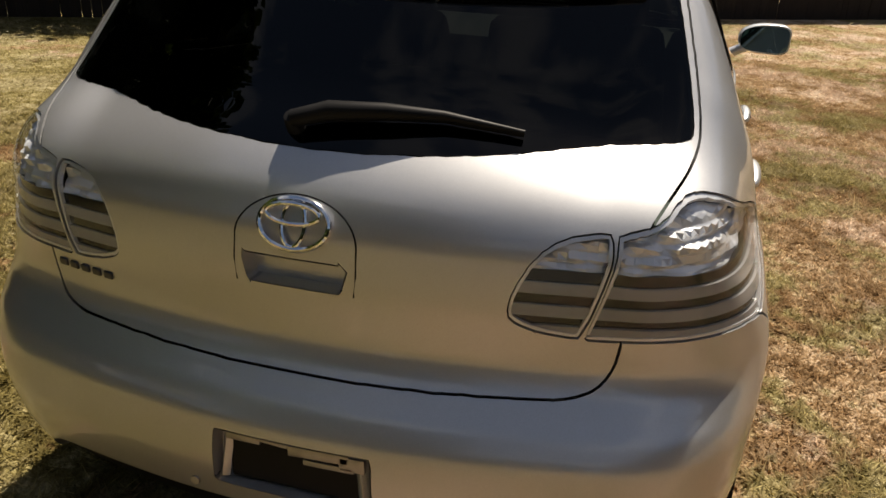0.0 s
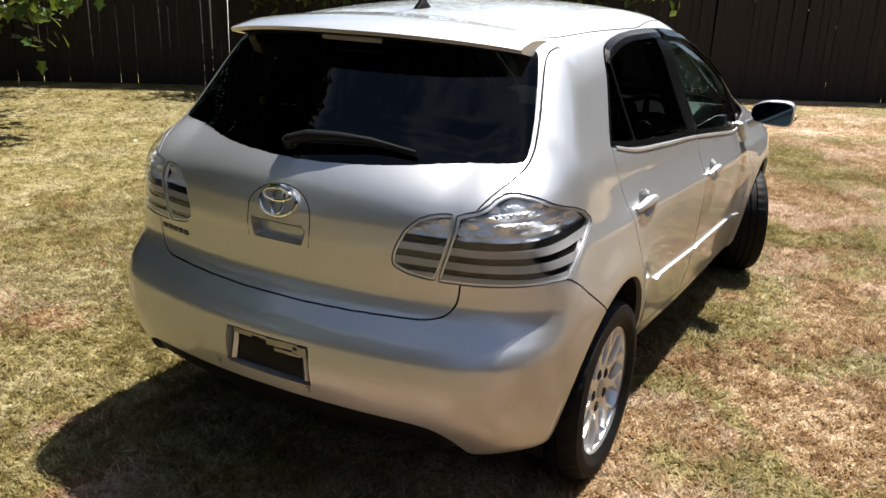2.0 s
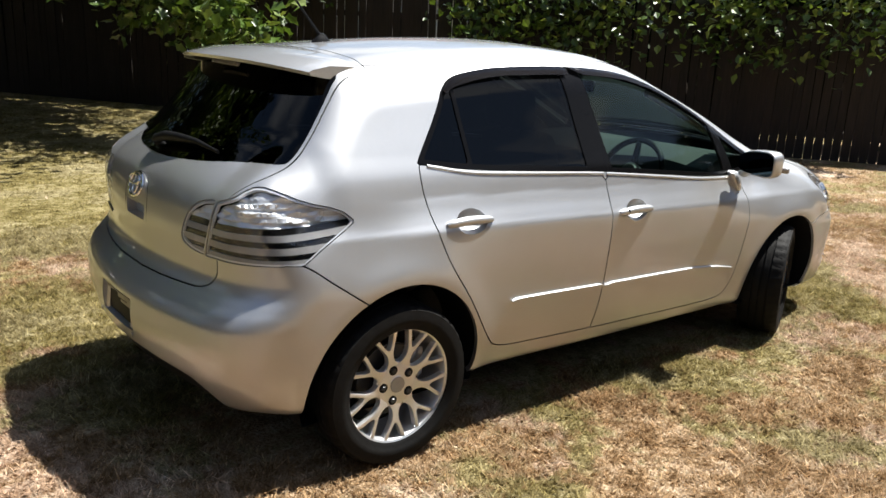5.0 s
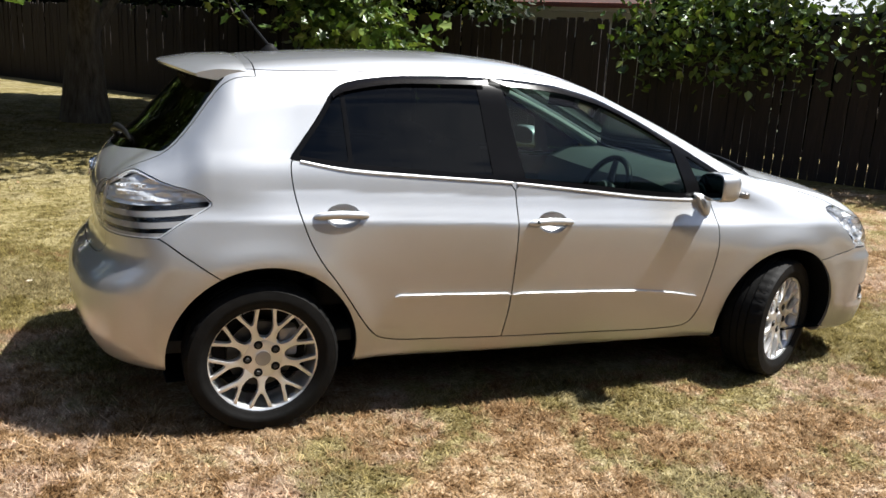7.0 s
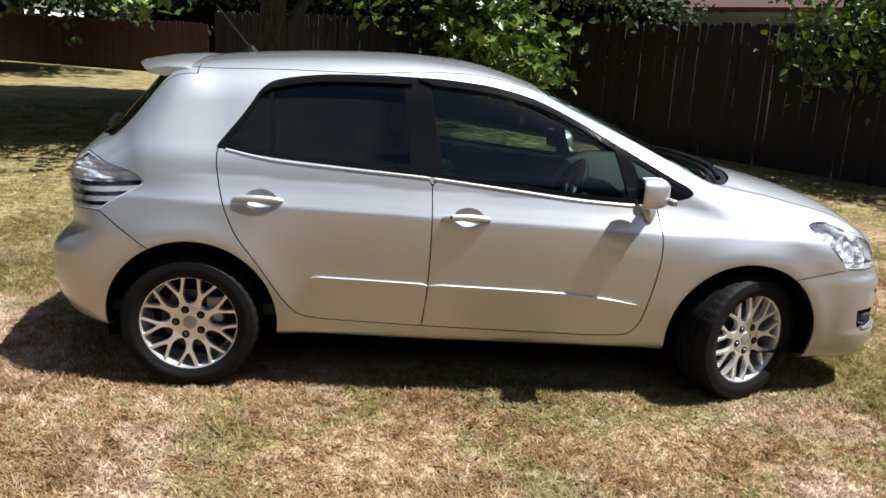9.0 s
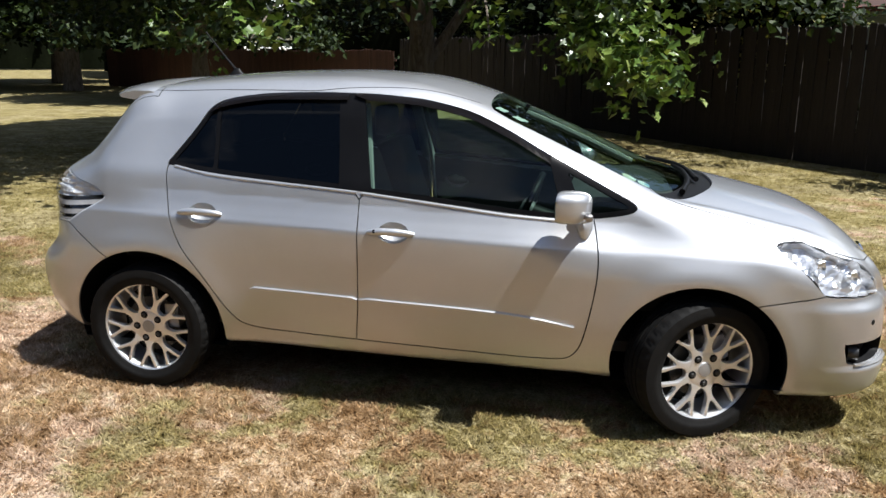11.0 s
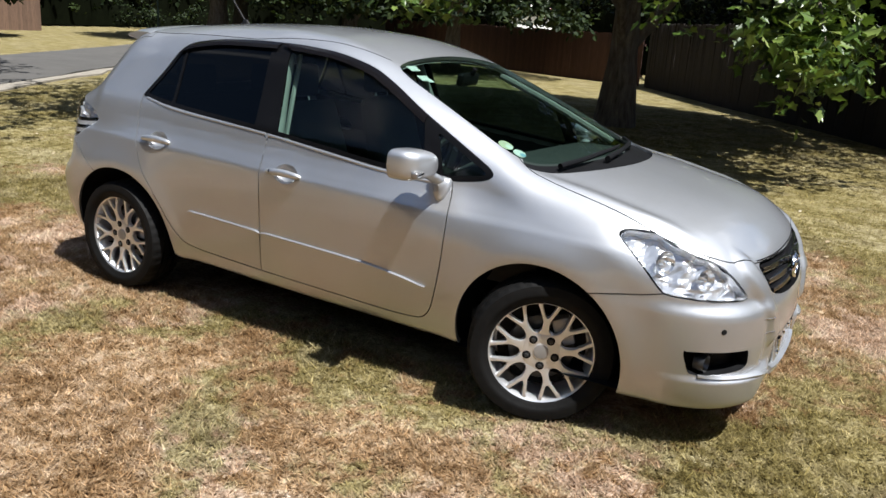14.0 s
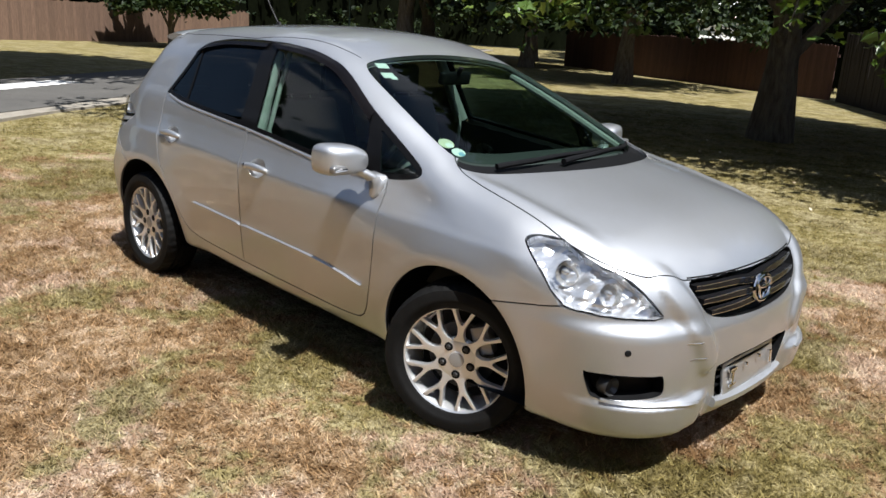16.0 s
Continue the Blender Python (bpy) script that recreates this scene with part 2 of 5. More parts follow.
BRICK_RED = plain("brick_red", (.20, .065, .045), .85, vary=.3, scale=12)


# ---- mesh helpers ----
def solid(name, verts, faces, mat, parent=None, label="", smooth=False, normals=None, mats=None, index=None):
    """One mesh object, a part where it has a parent."""
    me = bpy.data.meshes.new(name)
    verts = np.asarray(verts, float)
    if isinstance(faces, np.ndarray):
        n, k = faces.shape
        me.vertices.add(len(verts)), me.loops.add(n * k), me.polygons.add(n)
        me.vertices.foreach_set("co", verts.ravel())
        me.loops.foreach_set("vertex_index", faces.ravel().astype(np.int32))
        me.polygons.foreach_set("loop_start", np.arange(0, n * k, k, dtype=np.int32))
        me.update(calc_edges=True)
    else:
        me.from_pydata(verts.tolist(), [], faces)
    me.polygons.foreach_set("use_smooth", np.full(len(me.polygons), smooth))
    for m in mats or (mat,):
        me.materials.append(m)
    if index is not None:
        me.polygons.foreach_set("material_index", np.asarray(index, np.int32))
    if normals is not None:
        me.normals_split_custom_set_from_vertices(np.asarray(normals).tolist())
    ob = new(name, me)
    ob.parent = parent
    if label:
        ob["label"] = label
    return ob


def part(name, bm, material, parent, label="", smooth=True, angle=None):
    me = bpy.data.meshes.new(name)
    bm.normal_update()
    bm.to_mesh(me)
    bm.free()
    if smooth:
        me.polygons.foreach_set("use_smooth", np.full(len(me.polygons), True))
        me.set_sharp_from_angle(angle=radians(angle or 38))
    me.materials.append(material)
    ob = new(name, me)
    ob.parent = parent
    if label:
        ob["label"] = label
    return ob


def thing(name, label, category, place=(0, 0, 0), turn=0, group="", kind=""):
    """An Empty at a thing's base."""
    ob = new(name)
    ob.matrix_world = pose(*place, 0, 0, turn)
    return tagged(ob, label, category, group, kind)


def block(size, at=(0, 0, 0), bevel=0.0, segs=2, turn=None):
    bm = bmesh.new()
    bmesh.ops.create_cube(bm, size=1, matrix=Matrix.Diagonal((*size, 1)))
    if bevel:
        bmesh.ops.bevel(bm, geom=bm.edges[:], offset=bevel, segments=segs, profile=.6, affect="EDGES")
    bmesh.ops.transform(bm, matrix=Matrix.Translation(at) @ (turn or Matrix()), verts=bm.verts[:])
    return bm


def lathe(profile, n=48, axis="Y"):
    """Profile of (radius, along) pairs turned about an axis."""
    bm = bmesh.new()
    rings = []
    for i in range(n):
        c, s = math.cos(2 * math.pi * i / n), math.sin(2 * math.pi * i / n)
        rings.append([bm.verts.new((r * c, h, r * s) if axis == "Y" else ((r * c, r * s, h) if axis == "Z" else (h, r * c, r * s))) for r, h in profile])
    for i in range(n):
        p, q = rings[i], rings[(i + 1) % n]
        for j in range(len(profile) - 1):
            bm.faces.new((p[j], p[j + 1], q[j + 1], q[j]))
    bmesh.ops.remove_doubles(bm, verts=bm.verts[:], dist=1e-5)
    bmesh.ops.recalc_face_normals(bm, faces=bm.faces[:])
    return bm


def tube(path, radii, n=10, bm=None):
    """A tapered round tube along a path, closed at both ends."""
    bm = bm or bmesh.new()
    path = [Vector(p) for p in path]
    rings, side = [], None
    for i, p in enumerate(path):
        d = (path[min(i + 1, len(path) - 1)] - path[max(i - 1, 0)]).normalized()
        ref = side if side is not None else (Vector((1, 0, 0)) if abs(d.x) < .8 else Vector((0, 1, 0)))
        u = (ref - d * ref.dot(d)).normalized()
        v, side = d.cross(u), u
        r = radii[i] if isinstance(radii, (list, tuple)) else radii
        rings.append([bm.verts.new(p + (u * math.cos(2 * math.pi * k / n) + v * math.sin(2 * math.pi * k / n)) * r) for k in range(n)])
    for a, b in zip(rings, rings[1:]):
        for k in range(n):
            bm.faces.new((a[k], a[(k + 1) % n], b[(k + 1) % n], b[k]))
    bm.faces.new(rings[0][::-1]), bm.faces.new(rings[-1])
    return bm


def prism(outline, depth, bevel=0.0):
    """An (x, z) outline drawn out along y from 0 to depth."""
    bm = bmesh.new()
    a = [bm.verts.new((x, 0, z)) for x, z in outline]
    f = bm.faces.new(a)
    r = bmesh.ops.extrude_face_region(bm, geom=[f])
    bmesh.ops.translate(bm, verts=[v for v in r["geom"] if isinstance(v, bmesh.types.BMVert)], vec=(0, depth, 0))
    bmesh.ops.recalc_face_normals(bm, faces=bm.faces[:])
    if bevel:
        bmesh.ops.bevel(bm, geom=bm.edges[:], offset=bevel, segments=2, profile=.6, affect="EDGES")
    return bm


# ---- ground, road ----
def dip(x, y):
    return .018 * np.sin(x * .55 + 1) * np.sin(y * .47) + .010 * np.sin(x * 1.7 + y * 1.3)


def ground_sheet():
    u = np.sinh(np.linspace(-6.2, 6.2, 220)) * 4.0
    X, Y = np.meshgrid(u, u, indexing="ij")
    Z = dip(X, Y) * np.exp(-(X ** 2 + Y ** 2) / 900)
    n = len(u)
    i = np.arange(n * n).reshape(n, n)
    q = np.stack([i[:-1, :-1], i[1:, :-1], i[1:, 1:], i[:-1, 1:]], -1).reshape(-1, 4)
    ob = solid("ground", np.stack([X, Y, Z], -1).reshape(-1, 3), q, LAWN, smooth=True)
    return tagged(ob, "mown dry straw-coloured lawn with green patches", "lawn", kind="structure")


ground_sheet()
ALONG = Vector((-.568, .823, 0))          # the way that fence and drive run
ACROSS = Vector((.823, .568, 0))


def strip(name, near, far, start, end, z, mat, label, category, wave=.0, parent=None):
    """A strip beside the drive: near and far are distances along ACROSS."""
    v, f, rng = [], [], random.Random(name)
    n = 90
    for i in range(n + 1):
        s = start + (end - start) * i / n
        for d in (near, far):
            p = ALONG * s + ACROSS * (d + wave * (rng.random() - .5))
            v += [(p.x, p.y, z), (p.x, p.y, z - .12)]
    for i in range(n):
        a, b = 4 * i, 4 * i + 4
        f += [(a, a + 2, b + 2, b), (a, b, b + 1, a + 1), (a + 2, a + 3, b + 3, b + 2)]
    ob = solid(name, v, f, mat, parent)
    return tagged(ob, label, category, kind="structure") if parent is None else ob


strip("road", -10.3, -6.95, -40, 60, .052, ROAD, "grey worn asphalt drive beside the lawn", "road", .12)
strip("gravel_verge", -6.95, -6.55, -40, 60, .040, GRAVEL, "pale loose gravel along the edge of the drive", "gravel", .30)
# narrow white strip just above the asphalt
strip("road_marking", -9.6, -9.0, 6.2, 10.6, .058, WHITE_PAINT, "ragged white strip on the drive", "road marking", .10)


# ---- fences ----
def fence(name, start, end, height, pitch, mat, label, seed, joined=False, gap=.009, z0=0.0, back=1):
    rng = random.Random(seed)
    a, b = Vector((*start, 0)), Vector((*end, 0))
    d = (b - a).normalized()
    turn = math.degrees(math.atan2(d.y, d.x))
    root = thing(name, label, "fence", (*start, z0), turn)
    length, n = (b - a).length, int((b - a).length / pitch)
    shapes = []
    for k in range(6):
        w, h = pitch - gap * rng.choice((-.2, -.1, .1, .3, .6, 1.5)), height + rng.uniform(-.05, .03)
        c = rng.uniform(.012, .03)
        bm = prism([(-w / 2, -.04), (w / 2, -.04), (w / 2, h - c), (w / 2 - c, h), (-w / 2 + c, h), (-w / 2, h - c)], .018)
        me = bpy.data.meshes.new("board")
        bm.to_mesh(me), bm.free()
        me.materials.append(mat)
        shapes.append(me)
    if joined:
        bm = bmesh.new()
        for i in range(n):
            t = bmesh.new()
            t.from_mesh(rng.choice(shapes))
            bmesh.ops.translate(t, verts=t.verts[:], vec=((i + .5) * pitch, rng.uniform(-.004, .004), 0))
            me = bpy.data.meshes.new("t")
            t.to_mesh(me), t.free()
            bm.from_mesh(me)
            bpy.data.meshes.remove(me)
        part("boarding", bm, mat, root, smooth=False)["kind"] = "stuff"
    else:
        for i in range(n):
            ob = new("board", rng.choice(shapes))
            ob.parent = root
            ob.matrix_local = pose((i + .5) * pitch + rng.uniform(-.004, .004), rng.uniform(-.004, .004), rng.uniform(-.02, .02), rng.uniform(-.6, .6), rng.uniform(-.7, .7), 0)
    for z in (.35, height - .35):
        part("rail", block((length, .045, .09), (length / 2, .009 + back * .033, z), .004), mat, root, smooth=False)
    for i in range(0, int(length / 2.4) + 1):
        part("post", block((.1, .1, height - .1), (min(i * 2.4, length - .05), .009 + back * .106, (height - .1) / 2), .006), mat, root, smooth=False)
    return root


fence("paling_fence", (14.75, -6.03), (-6.1, 24.2), 2.12, .1235, FENCE, "tall dark brown stained timber paling fence along the lawn", 3, back=-1)
fence("paling_fence", (-22, 31.3), (-6.3, 24.4), 1.75, .14, RED_FENCE, "red-brown stained timber paling fence", 5, True)
fence("paling_fence", (-31.8, 4), (-36.5, 22), 1.7, .15, PALE_FENCE, "weathered pale timber paling fence across the drive", 7, True)


# ---- houses behind the fences ----
def house(place, turn, length, depth, eaves, ridge, label, wall_mat, roof_mat, windows=0):
    root = thing("house", label, "house", place, turn)
    w = block((length, depth, eaves), (length / 2, depth / 2, eaves / 2))
    part("wall", w, wall_mat, root, smooth=False)
    o, bm = .45, bmesh.new()
    pts = [(-o, -o, eaves), (length + o, -o, eaves), (length + o, depth + o, eaves), (-o, depth + o, eaves), (-o, depth / 2, ridge), (length + o, depth / 2, ridge)]
    v = [bm.verts.new((x, y, z + .14)) for x, y, z in pts]
    for f in ((0, 1, 5, 4), (2, 3, 4, 5), (0, 4, 3), (1, 2, 5), (3, 2, 1, 0)):
        bm.faces.new([v[i] for i in f])
    part("roof", bm, roof_mat, root, smooth=False)
    part("fascia", block((length + 2 * o, .03, .16), (length / 2, -o - .018, eaves + .06), .004), WHITE_PAINT, root, "white painted fascia board", smooth=False)
    part("gutter", block((length + 2 * o, .10, .09), (length / 2, -o - .085, eaves + .10), .02), BRICK_RED, root, "dark red gutter", smooth=False)
    for i in range(windows):
        x = length * (i + .5) / windows
        win = part("window", block((1.3, .06, 1.0), (x, -.02, 1.5), .01), WHITE_PAINT, root, smooth=False)
        part("pane", block((1.14, .02, .84), (x, -.055, 1.5)), GLOSS_BLACK, win, smooth=False)
    return root


def beside_fence(s, d):
    p = ACROSS * (8.72 + d) + ALONG * s
    return (p.x, p.y, 0)



p = beside_fence(9.8, 3.0)
house((p[0], p[1], -.05), -55.4, 6.3, 7, 2.42, 4.1, "white weatherboard house with a brown roof behind the fence", WHITE_PAINT, ROOF_TILE, 2)
house((-26.5, 53, 0), 62, 8, 6.5, 3.3, 6.2, "white gabled house far beyond the trees", WHITE_PAINT, WHITE_PAINT, 3)


# ---- trees, hedges ----
PLAIN_LEAF = ((0, 0, 0), (.35, .38, .06), (.62, .30, .03), (1, 0, -.10))
LOBED_LEAF = ((0, 0, 0), (-.02, .34, .05), (.28, .26, .03), (.52, .48, .02), (.64, .24, .0), (1, 0, -.12))


def leaves(points, size, rng, droop=.35, spread=.5, half=PLAIN_LEAF):
    """Small folded leaves, many to a twig, as vertex and face arrays."""
    n = len(points)
    yaw, tilt, roll = rng.uniform(0, 2 * np.pi, n), rng.normal(-droop, spread, n), rng.normal(0, .6, n)
    d = np.stack([np.cos(yaw) * np.cos(tilt), np.sin(yaw) * np.cos(tilt), np.sin(tilt)], 1)
    s = np.cross(d, [0, 0, 1.0])
    s /= np.linalg.norm(s, axis=1)[:, None] + 1e-9
    up = np.cross(s, d)
    s = s * np.cos(roll)[:, None] + up * np.sin(roll)[:, None]
    up = np.cross(s, d)
    L = (size * rng.uniform(.6, 1.25, n))[:, None]
    k = len(half)
    rows = list(half) + [(a, -b, c) for a, b, c in half[-2:0:-1]]
    v = np.stack([points + L * (d * a + s * b + up * c) for a, b, c in rows], 1).reshape(-1, 3)
    i = np.arange(n)[:, None] * len(rows)
    f = np.concatenate([i + list(range(k)), i + ([0] + list(range(k - 1, 2 * k - 2)))], 0)
    return v, f


def clumps(centres, per, radius, rng):
    return (centres[:, None] + rng.normal(0, 1, (len(centres), per, 3)) * radius).reshape(-1, 3)


def tree(place, height, radius, crown, n_clump, per, leaf, label, seed, lean=(0, 0), mat=None, limbs=9, canopy=500):
    """crown: centre offset (x, y), radii (x, y), bottom, top; the rim droops."""
    rng, rnd = np.random.default_rng(seed), random.Random(seed)
    root = thing("tree", label, "tree", place)
    cx, cy, rx, ry, zb, zt = crown
    bm = bmesh.new()
    path = [(lean[0] * s * s + .06 * math.sin(5 * s + seed), lean[1] * s * s + .06 * math.cos(4 * s + seed), height * s - .1) for s in np.linspace(0, 1, 9)]
    tube(path, [radius * (1.35 if i == 0 else 1.08 if i == 1 else 1 - .8 * i / 9) for i in range(9)], 14, bm)
    for k in range(limbs):
        s = .3 + .65 * k / limbs
        b = Vector(path[int(s * 8)])
        a = 2.4 * k + seed
        e = Vector((cx + rx * .72 * math.cos(a), cy + ry * .72 * math.sin(a), zb + (zt - zb) * (.28 + .5 * s)))
        m = b.lerp(e, .5) + Vector((0, 0, .5))
        tube([b, b.lerp(m, .6), m, m.lerp(e, .6), e], [radius * .38, radius * .3, radius * .2, radius * .12, .02], 8, bm)
    part("trunk", bm, BARK, root)
    u = rng.uniform(0, 1, n_clump)
    a, r = rng.uniform(0, 2 * np.pi, n_clump), np.sqrt(rng.uniform(.02, 1, n_clump)) * (1 + .12 * np.sin(rng.uniform(0, 6.28, n_clump) * 3))
    dome = np.sqrt(np.clip(1 - np.minimum(r, 1) ** 2, 0, 1))
    low = zb + (1 - np.clip(r, 0, 1) ** 2) * (zt - zb) * .22 + rng.normal(0, .12, n_clump)
    z = low + u ** 1.6 * dome * (zt - zb) * .8 + .25 * u
    c = np.stack([cx + rx * r * np.cos(a), cy + ry * r * np.sin(a), z], 1)
    v, f = leaves(clumps(c, per, [.22, .22, .14], rng), leaf, rng)
    solid("crown", v, f, mat or LEAF, root, smooth=False)["kind"] = "stuff"
    a, r = rng.uniform(0, 2 * np.pi, canopy), np.sqrt(rng.uniform(0, 1, canopy)) * .93
    c = np.stack([cx + rx * r * np.cos(a), cy + ry * r * np.sin(a), zb + (zt - zb) * (.45 + .55 * np.sqrt(1 - r * r)) + rng.normal(0, .25, canopy)], 1)
    v, f = leaves(clumps(c, 8, [.3, .3, .2], rng), leaf * 2.6, rng, .1, .4)
    solid("upper_crown", v, f, mat or LEAF, root)["kind"] = "stuff"
    return root


# crown in the shaded leaf copy; its sunlit boughs keep LEAF
oak = tree((-2.45, 10.95, 0), 5.5, .31, (.4, -.2, 6.3, 5.0, 2.3, 10.0), 3000, 16, .125, "broad leafy tree with a dark furrowed trunk on the lawn", 11, (.0, -1.7), SHADED_LEAF, canopy=6800)


def bough(root, tip, back, spread, n, seed):
    """A drooping limb end with its leaves, in the tree's own place."""
    rng = np.random.default_rng(seed)
    o = np.array(root.matrix_world.translation)
    t, k = np.array(tip) - o, np.array(back) - o
    limb = part("bough", tube([tuple(k), tuple(k * .55 + t * .45 + np.array((0, 0, .35))), tuple(k * .2 + t * .8 + np.array((0, 0, .2))), tuple(t)], [.05, .03, .018, .006], 7), BARK, root)
    s = rng.beta(1.6, 1, n)[:, None]
    c = k * (1 - s) + t * s + rng.normal(0, 1, (n, 3)) * np.array(spread) * (.5 + .5 * s) + np.array((0, 0, .12)) * (1 - s)
    v, f = leaves(clumps(c, 9, [.13, .13, .09], rng), .145, rng, .35, .5, LOBED_LEAF)
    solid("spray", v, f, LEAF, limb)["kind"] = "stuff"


for k, (tip, back, spread, n) in enumerate((((1.45, 6.2, 1.32), (.5, 8.8, 2.9), (.36, .40, .24), 150), ((1.0, 6.9, 1.60), (.2, 9.0, 2.9), (.36, .35, .2), 80), ((-.6, 6.4, 1.80), (-1.2, 8.8, 2.9), (.4, .3, .18), 12),
                                            ((-3.4, 5.3, 1.75), (-3.0, 8.4, 2.9), (.5, .35, .22), 22), ((-5.2, 6.4, 1.8), (-3.8, 9.0, 2.9), (.5, .35, .22), 30),
                                            ((-6.8, 3.2, 4.3), (-3.2, 8.4, 4.0), (1.3, 1.1, .45), 900), ((-8.6, 6.2, 4.4), (-3.6, 9.4, 4.0), (1.2, 1.2, .45), 700))):
    bough(oak, tip, back, spread, n, 90 + k)


def bank(name, start, end, z0, z1, thick, per_metre, leaf, label, seed, mat=None, core=True, category="hedge"):
    """A hedge or a row of dense shrubs: an uneven twig core, coloured near black for the inner shade, with leaves all
    over.
    """
    rng = np.random.default_rng(seed)
    a, b = np.array(start, float), np.array(end, float)
    length = np.linalg.norm(b - a)
    d = (b - a) / length
    nrm = np.array([-d[1], d[0]])
    root = thing(name, label, category)
    n = int(per_metre * length)
    s, h, w = rng.uniform(0, length, n), rng.beta(1.2, 1, n), rng.uniform(-1, 1, n)
    top = z1 + .35 * np.sin(s * .9 + seed) + .25 * np.sin(s * 2.3)
    prof = np.sqrt(np.clip(1 - (2 * h - 1) ** 4, 0, 1))
    c = np.concatenate([a + d * s[:, None] + nrm * (w * thick * prof)[:, None], (z0 + h * (top - z0))[:, None]], 1)
    v, f = leaves(clumps(c, 12, [.2, .2, .16], rng), leaf, rng, .2, .7)
    solid("foliage", v, f, mat or SHADED_LEAF, root)["kind"] = "stuff"
    for k in range(6 if not core else 0):
        t = length * (k + .5) / 6
        p, q = a + d * t - nrm * .55, a + d * (t + .5 * (-1) ** k) - nrm * .45
        part("stem", tube([(*p, 0), (*(p * .6 + q * .4), z1 * .35), (*q, z1 * .85)], [.011, .009, .005], 6), BARK, root)
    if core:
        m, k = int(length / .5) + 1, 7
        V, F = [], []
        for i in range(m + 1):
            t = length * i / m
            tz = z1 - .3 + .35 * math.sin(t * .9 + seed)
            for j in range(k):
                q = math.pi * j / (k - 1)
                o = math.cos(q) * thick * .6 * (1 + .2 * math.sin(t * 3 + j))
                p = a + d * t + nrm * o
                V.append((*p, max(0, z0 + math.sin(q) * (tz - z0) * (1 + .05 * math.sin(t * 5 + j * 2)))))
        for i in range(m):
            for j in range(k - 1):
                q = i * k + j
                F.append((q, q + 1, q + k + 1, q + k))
        solid("core", V, F, SHADED_TWIGS, root, smooth=True)
    return root


def off_fence(s, d):
    p = ACROSS * (8.72 + d) + ALONG * s
    return (p.x, p.y)


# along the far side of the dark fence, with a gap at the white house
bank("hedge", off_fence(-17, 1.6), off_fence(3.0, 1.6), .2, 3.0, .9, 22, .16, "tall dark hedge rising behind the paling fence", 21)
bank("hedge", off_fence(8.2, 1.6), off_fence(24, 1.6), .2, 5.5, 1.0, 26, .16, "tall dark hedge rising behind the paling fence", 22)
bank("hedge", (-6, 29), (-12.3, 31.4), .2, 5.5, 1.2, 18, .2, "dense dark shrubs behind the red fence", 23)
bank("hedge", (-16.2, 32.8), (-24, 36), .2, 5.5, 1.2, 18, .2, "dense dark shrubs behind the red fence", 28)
# unseen low hedge, added to block the bright ground between the lower boards
bank("hedge", off_fence(2.6, 1.4), off_fence(8.6, 1.4), .05, .55, .4, 20, .12, "low dark shrubs added to close the gaps of the paling fence", 29)
# climber hanging over the fence
bank("climbing_shrub", off_fence(-3.6, -.35), off_fence(2.9, -.35), 1.35, 3.3, .42, 60, .13, "leafy climbing shrub spilling over the dark fence", 24, LEAF, False, "shrub")
bank("garden_shrub", off_fence(6.1, .95), off_fence(8.7, .95), .1, 3.0, .5, 110, .10, "olive-green sunlit shrub rising behind the dark fence", 26, OLIVE, True, "shrub")
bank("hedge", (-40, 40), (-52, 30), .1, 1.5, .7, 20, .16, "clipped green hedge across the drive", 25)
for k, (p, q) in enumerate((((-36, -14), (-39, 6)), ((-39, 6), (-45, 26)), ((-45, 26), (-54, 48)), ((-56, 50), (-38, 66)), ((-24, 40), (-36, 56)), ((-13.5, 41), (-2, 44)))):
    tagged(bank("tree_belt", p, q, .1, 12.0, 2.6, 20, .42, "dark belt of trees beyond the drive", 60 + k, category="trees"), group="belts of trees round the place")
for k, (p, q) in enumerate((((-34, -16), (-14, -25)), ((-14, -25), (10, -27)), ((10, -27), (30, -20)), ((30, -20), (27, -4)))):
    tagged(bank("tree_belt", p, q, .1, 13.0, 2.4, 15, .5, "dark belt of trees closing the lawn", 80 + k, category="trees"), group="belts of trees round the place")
for q, r, h, cr, sd in (((-28.6, 26.2, 0), .52, 7, (0, 0, 5, 5, 3.0, 10), 31), ((-31, 30.2, 0), .45, 7, (0, 0, 5, 5, 3.2, 10), 32), ((-30.5, 14.4, 0), .16, 3, (0, 0, 2.2, 2.2, 1.7, 4.5), 33),
                        ((-26, 33.5, 0), .4, 7, (0, 0, 4.5, 4.5, 2.6, 9), 34), ((-12.5, 22, 0), .3, 6, (0, 0, 4.2, 4.2, 1.9, 8), 35), ((-20.5, 26.5, 0), .32, 6, (0, 0, 4, 4, 2.1, 8), 36)):
    tagged(tree(q, h, r, cr, 750, 14, .24, "leafy tree with a stout trunk beside the drive", sd, (.2, .1), SHADED_LEAF), group="trees beside the drive")
tree((-16, .3, 0), 7, .3, (-.5, 2.6, 5.2, 4.6, 4.7, 9), 700, 14, .24, "tall leafy tree shading the drive", 37, (.1, .6), SHADED_LEAF, canopy=1200)




def pole(place, height):
    root = thing("pole", "slim dark green metal pole beside the drive", "pole", place)
    part("shaft", lathe([(0, -.05), (.055, -.05), (.055, .9), (.045, .95), (.042, height), (0, height)], 16, "Z"), GREEN_METAL, root)
    part("collar", lathe([(.055, .0), (.085, .0), (.085, .05), (.06, .08), (.055, .08)], 16, "Z"), GREEN_METAL, root)
    return root


pole((-29.8, 23.6, 0), 6.5)

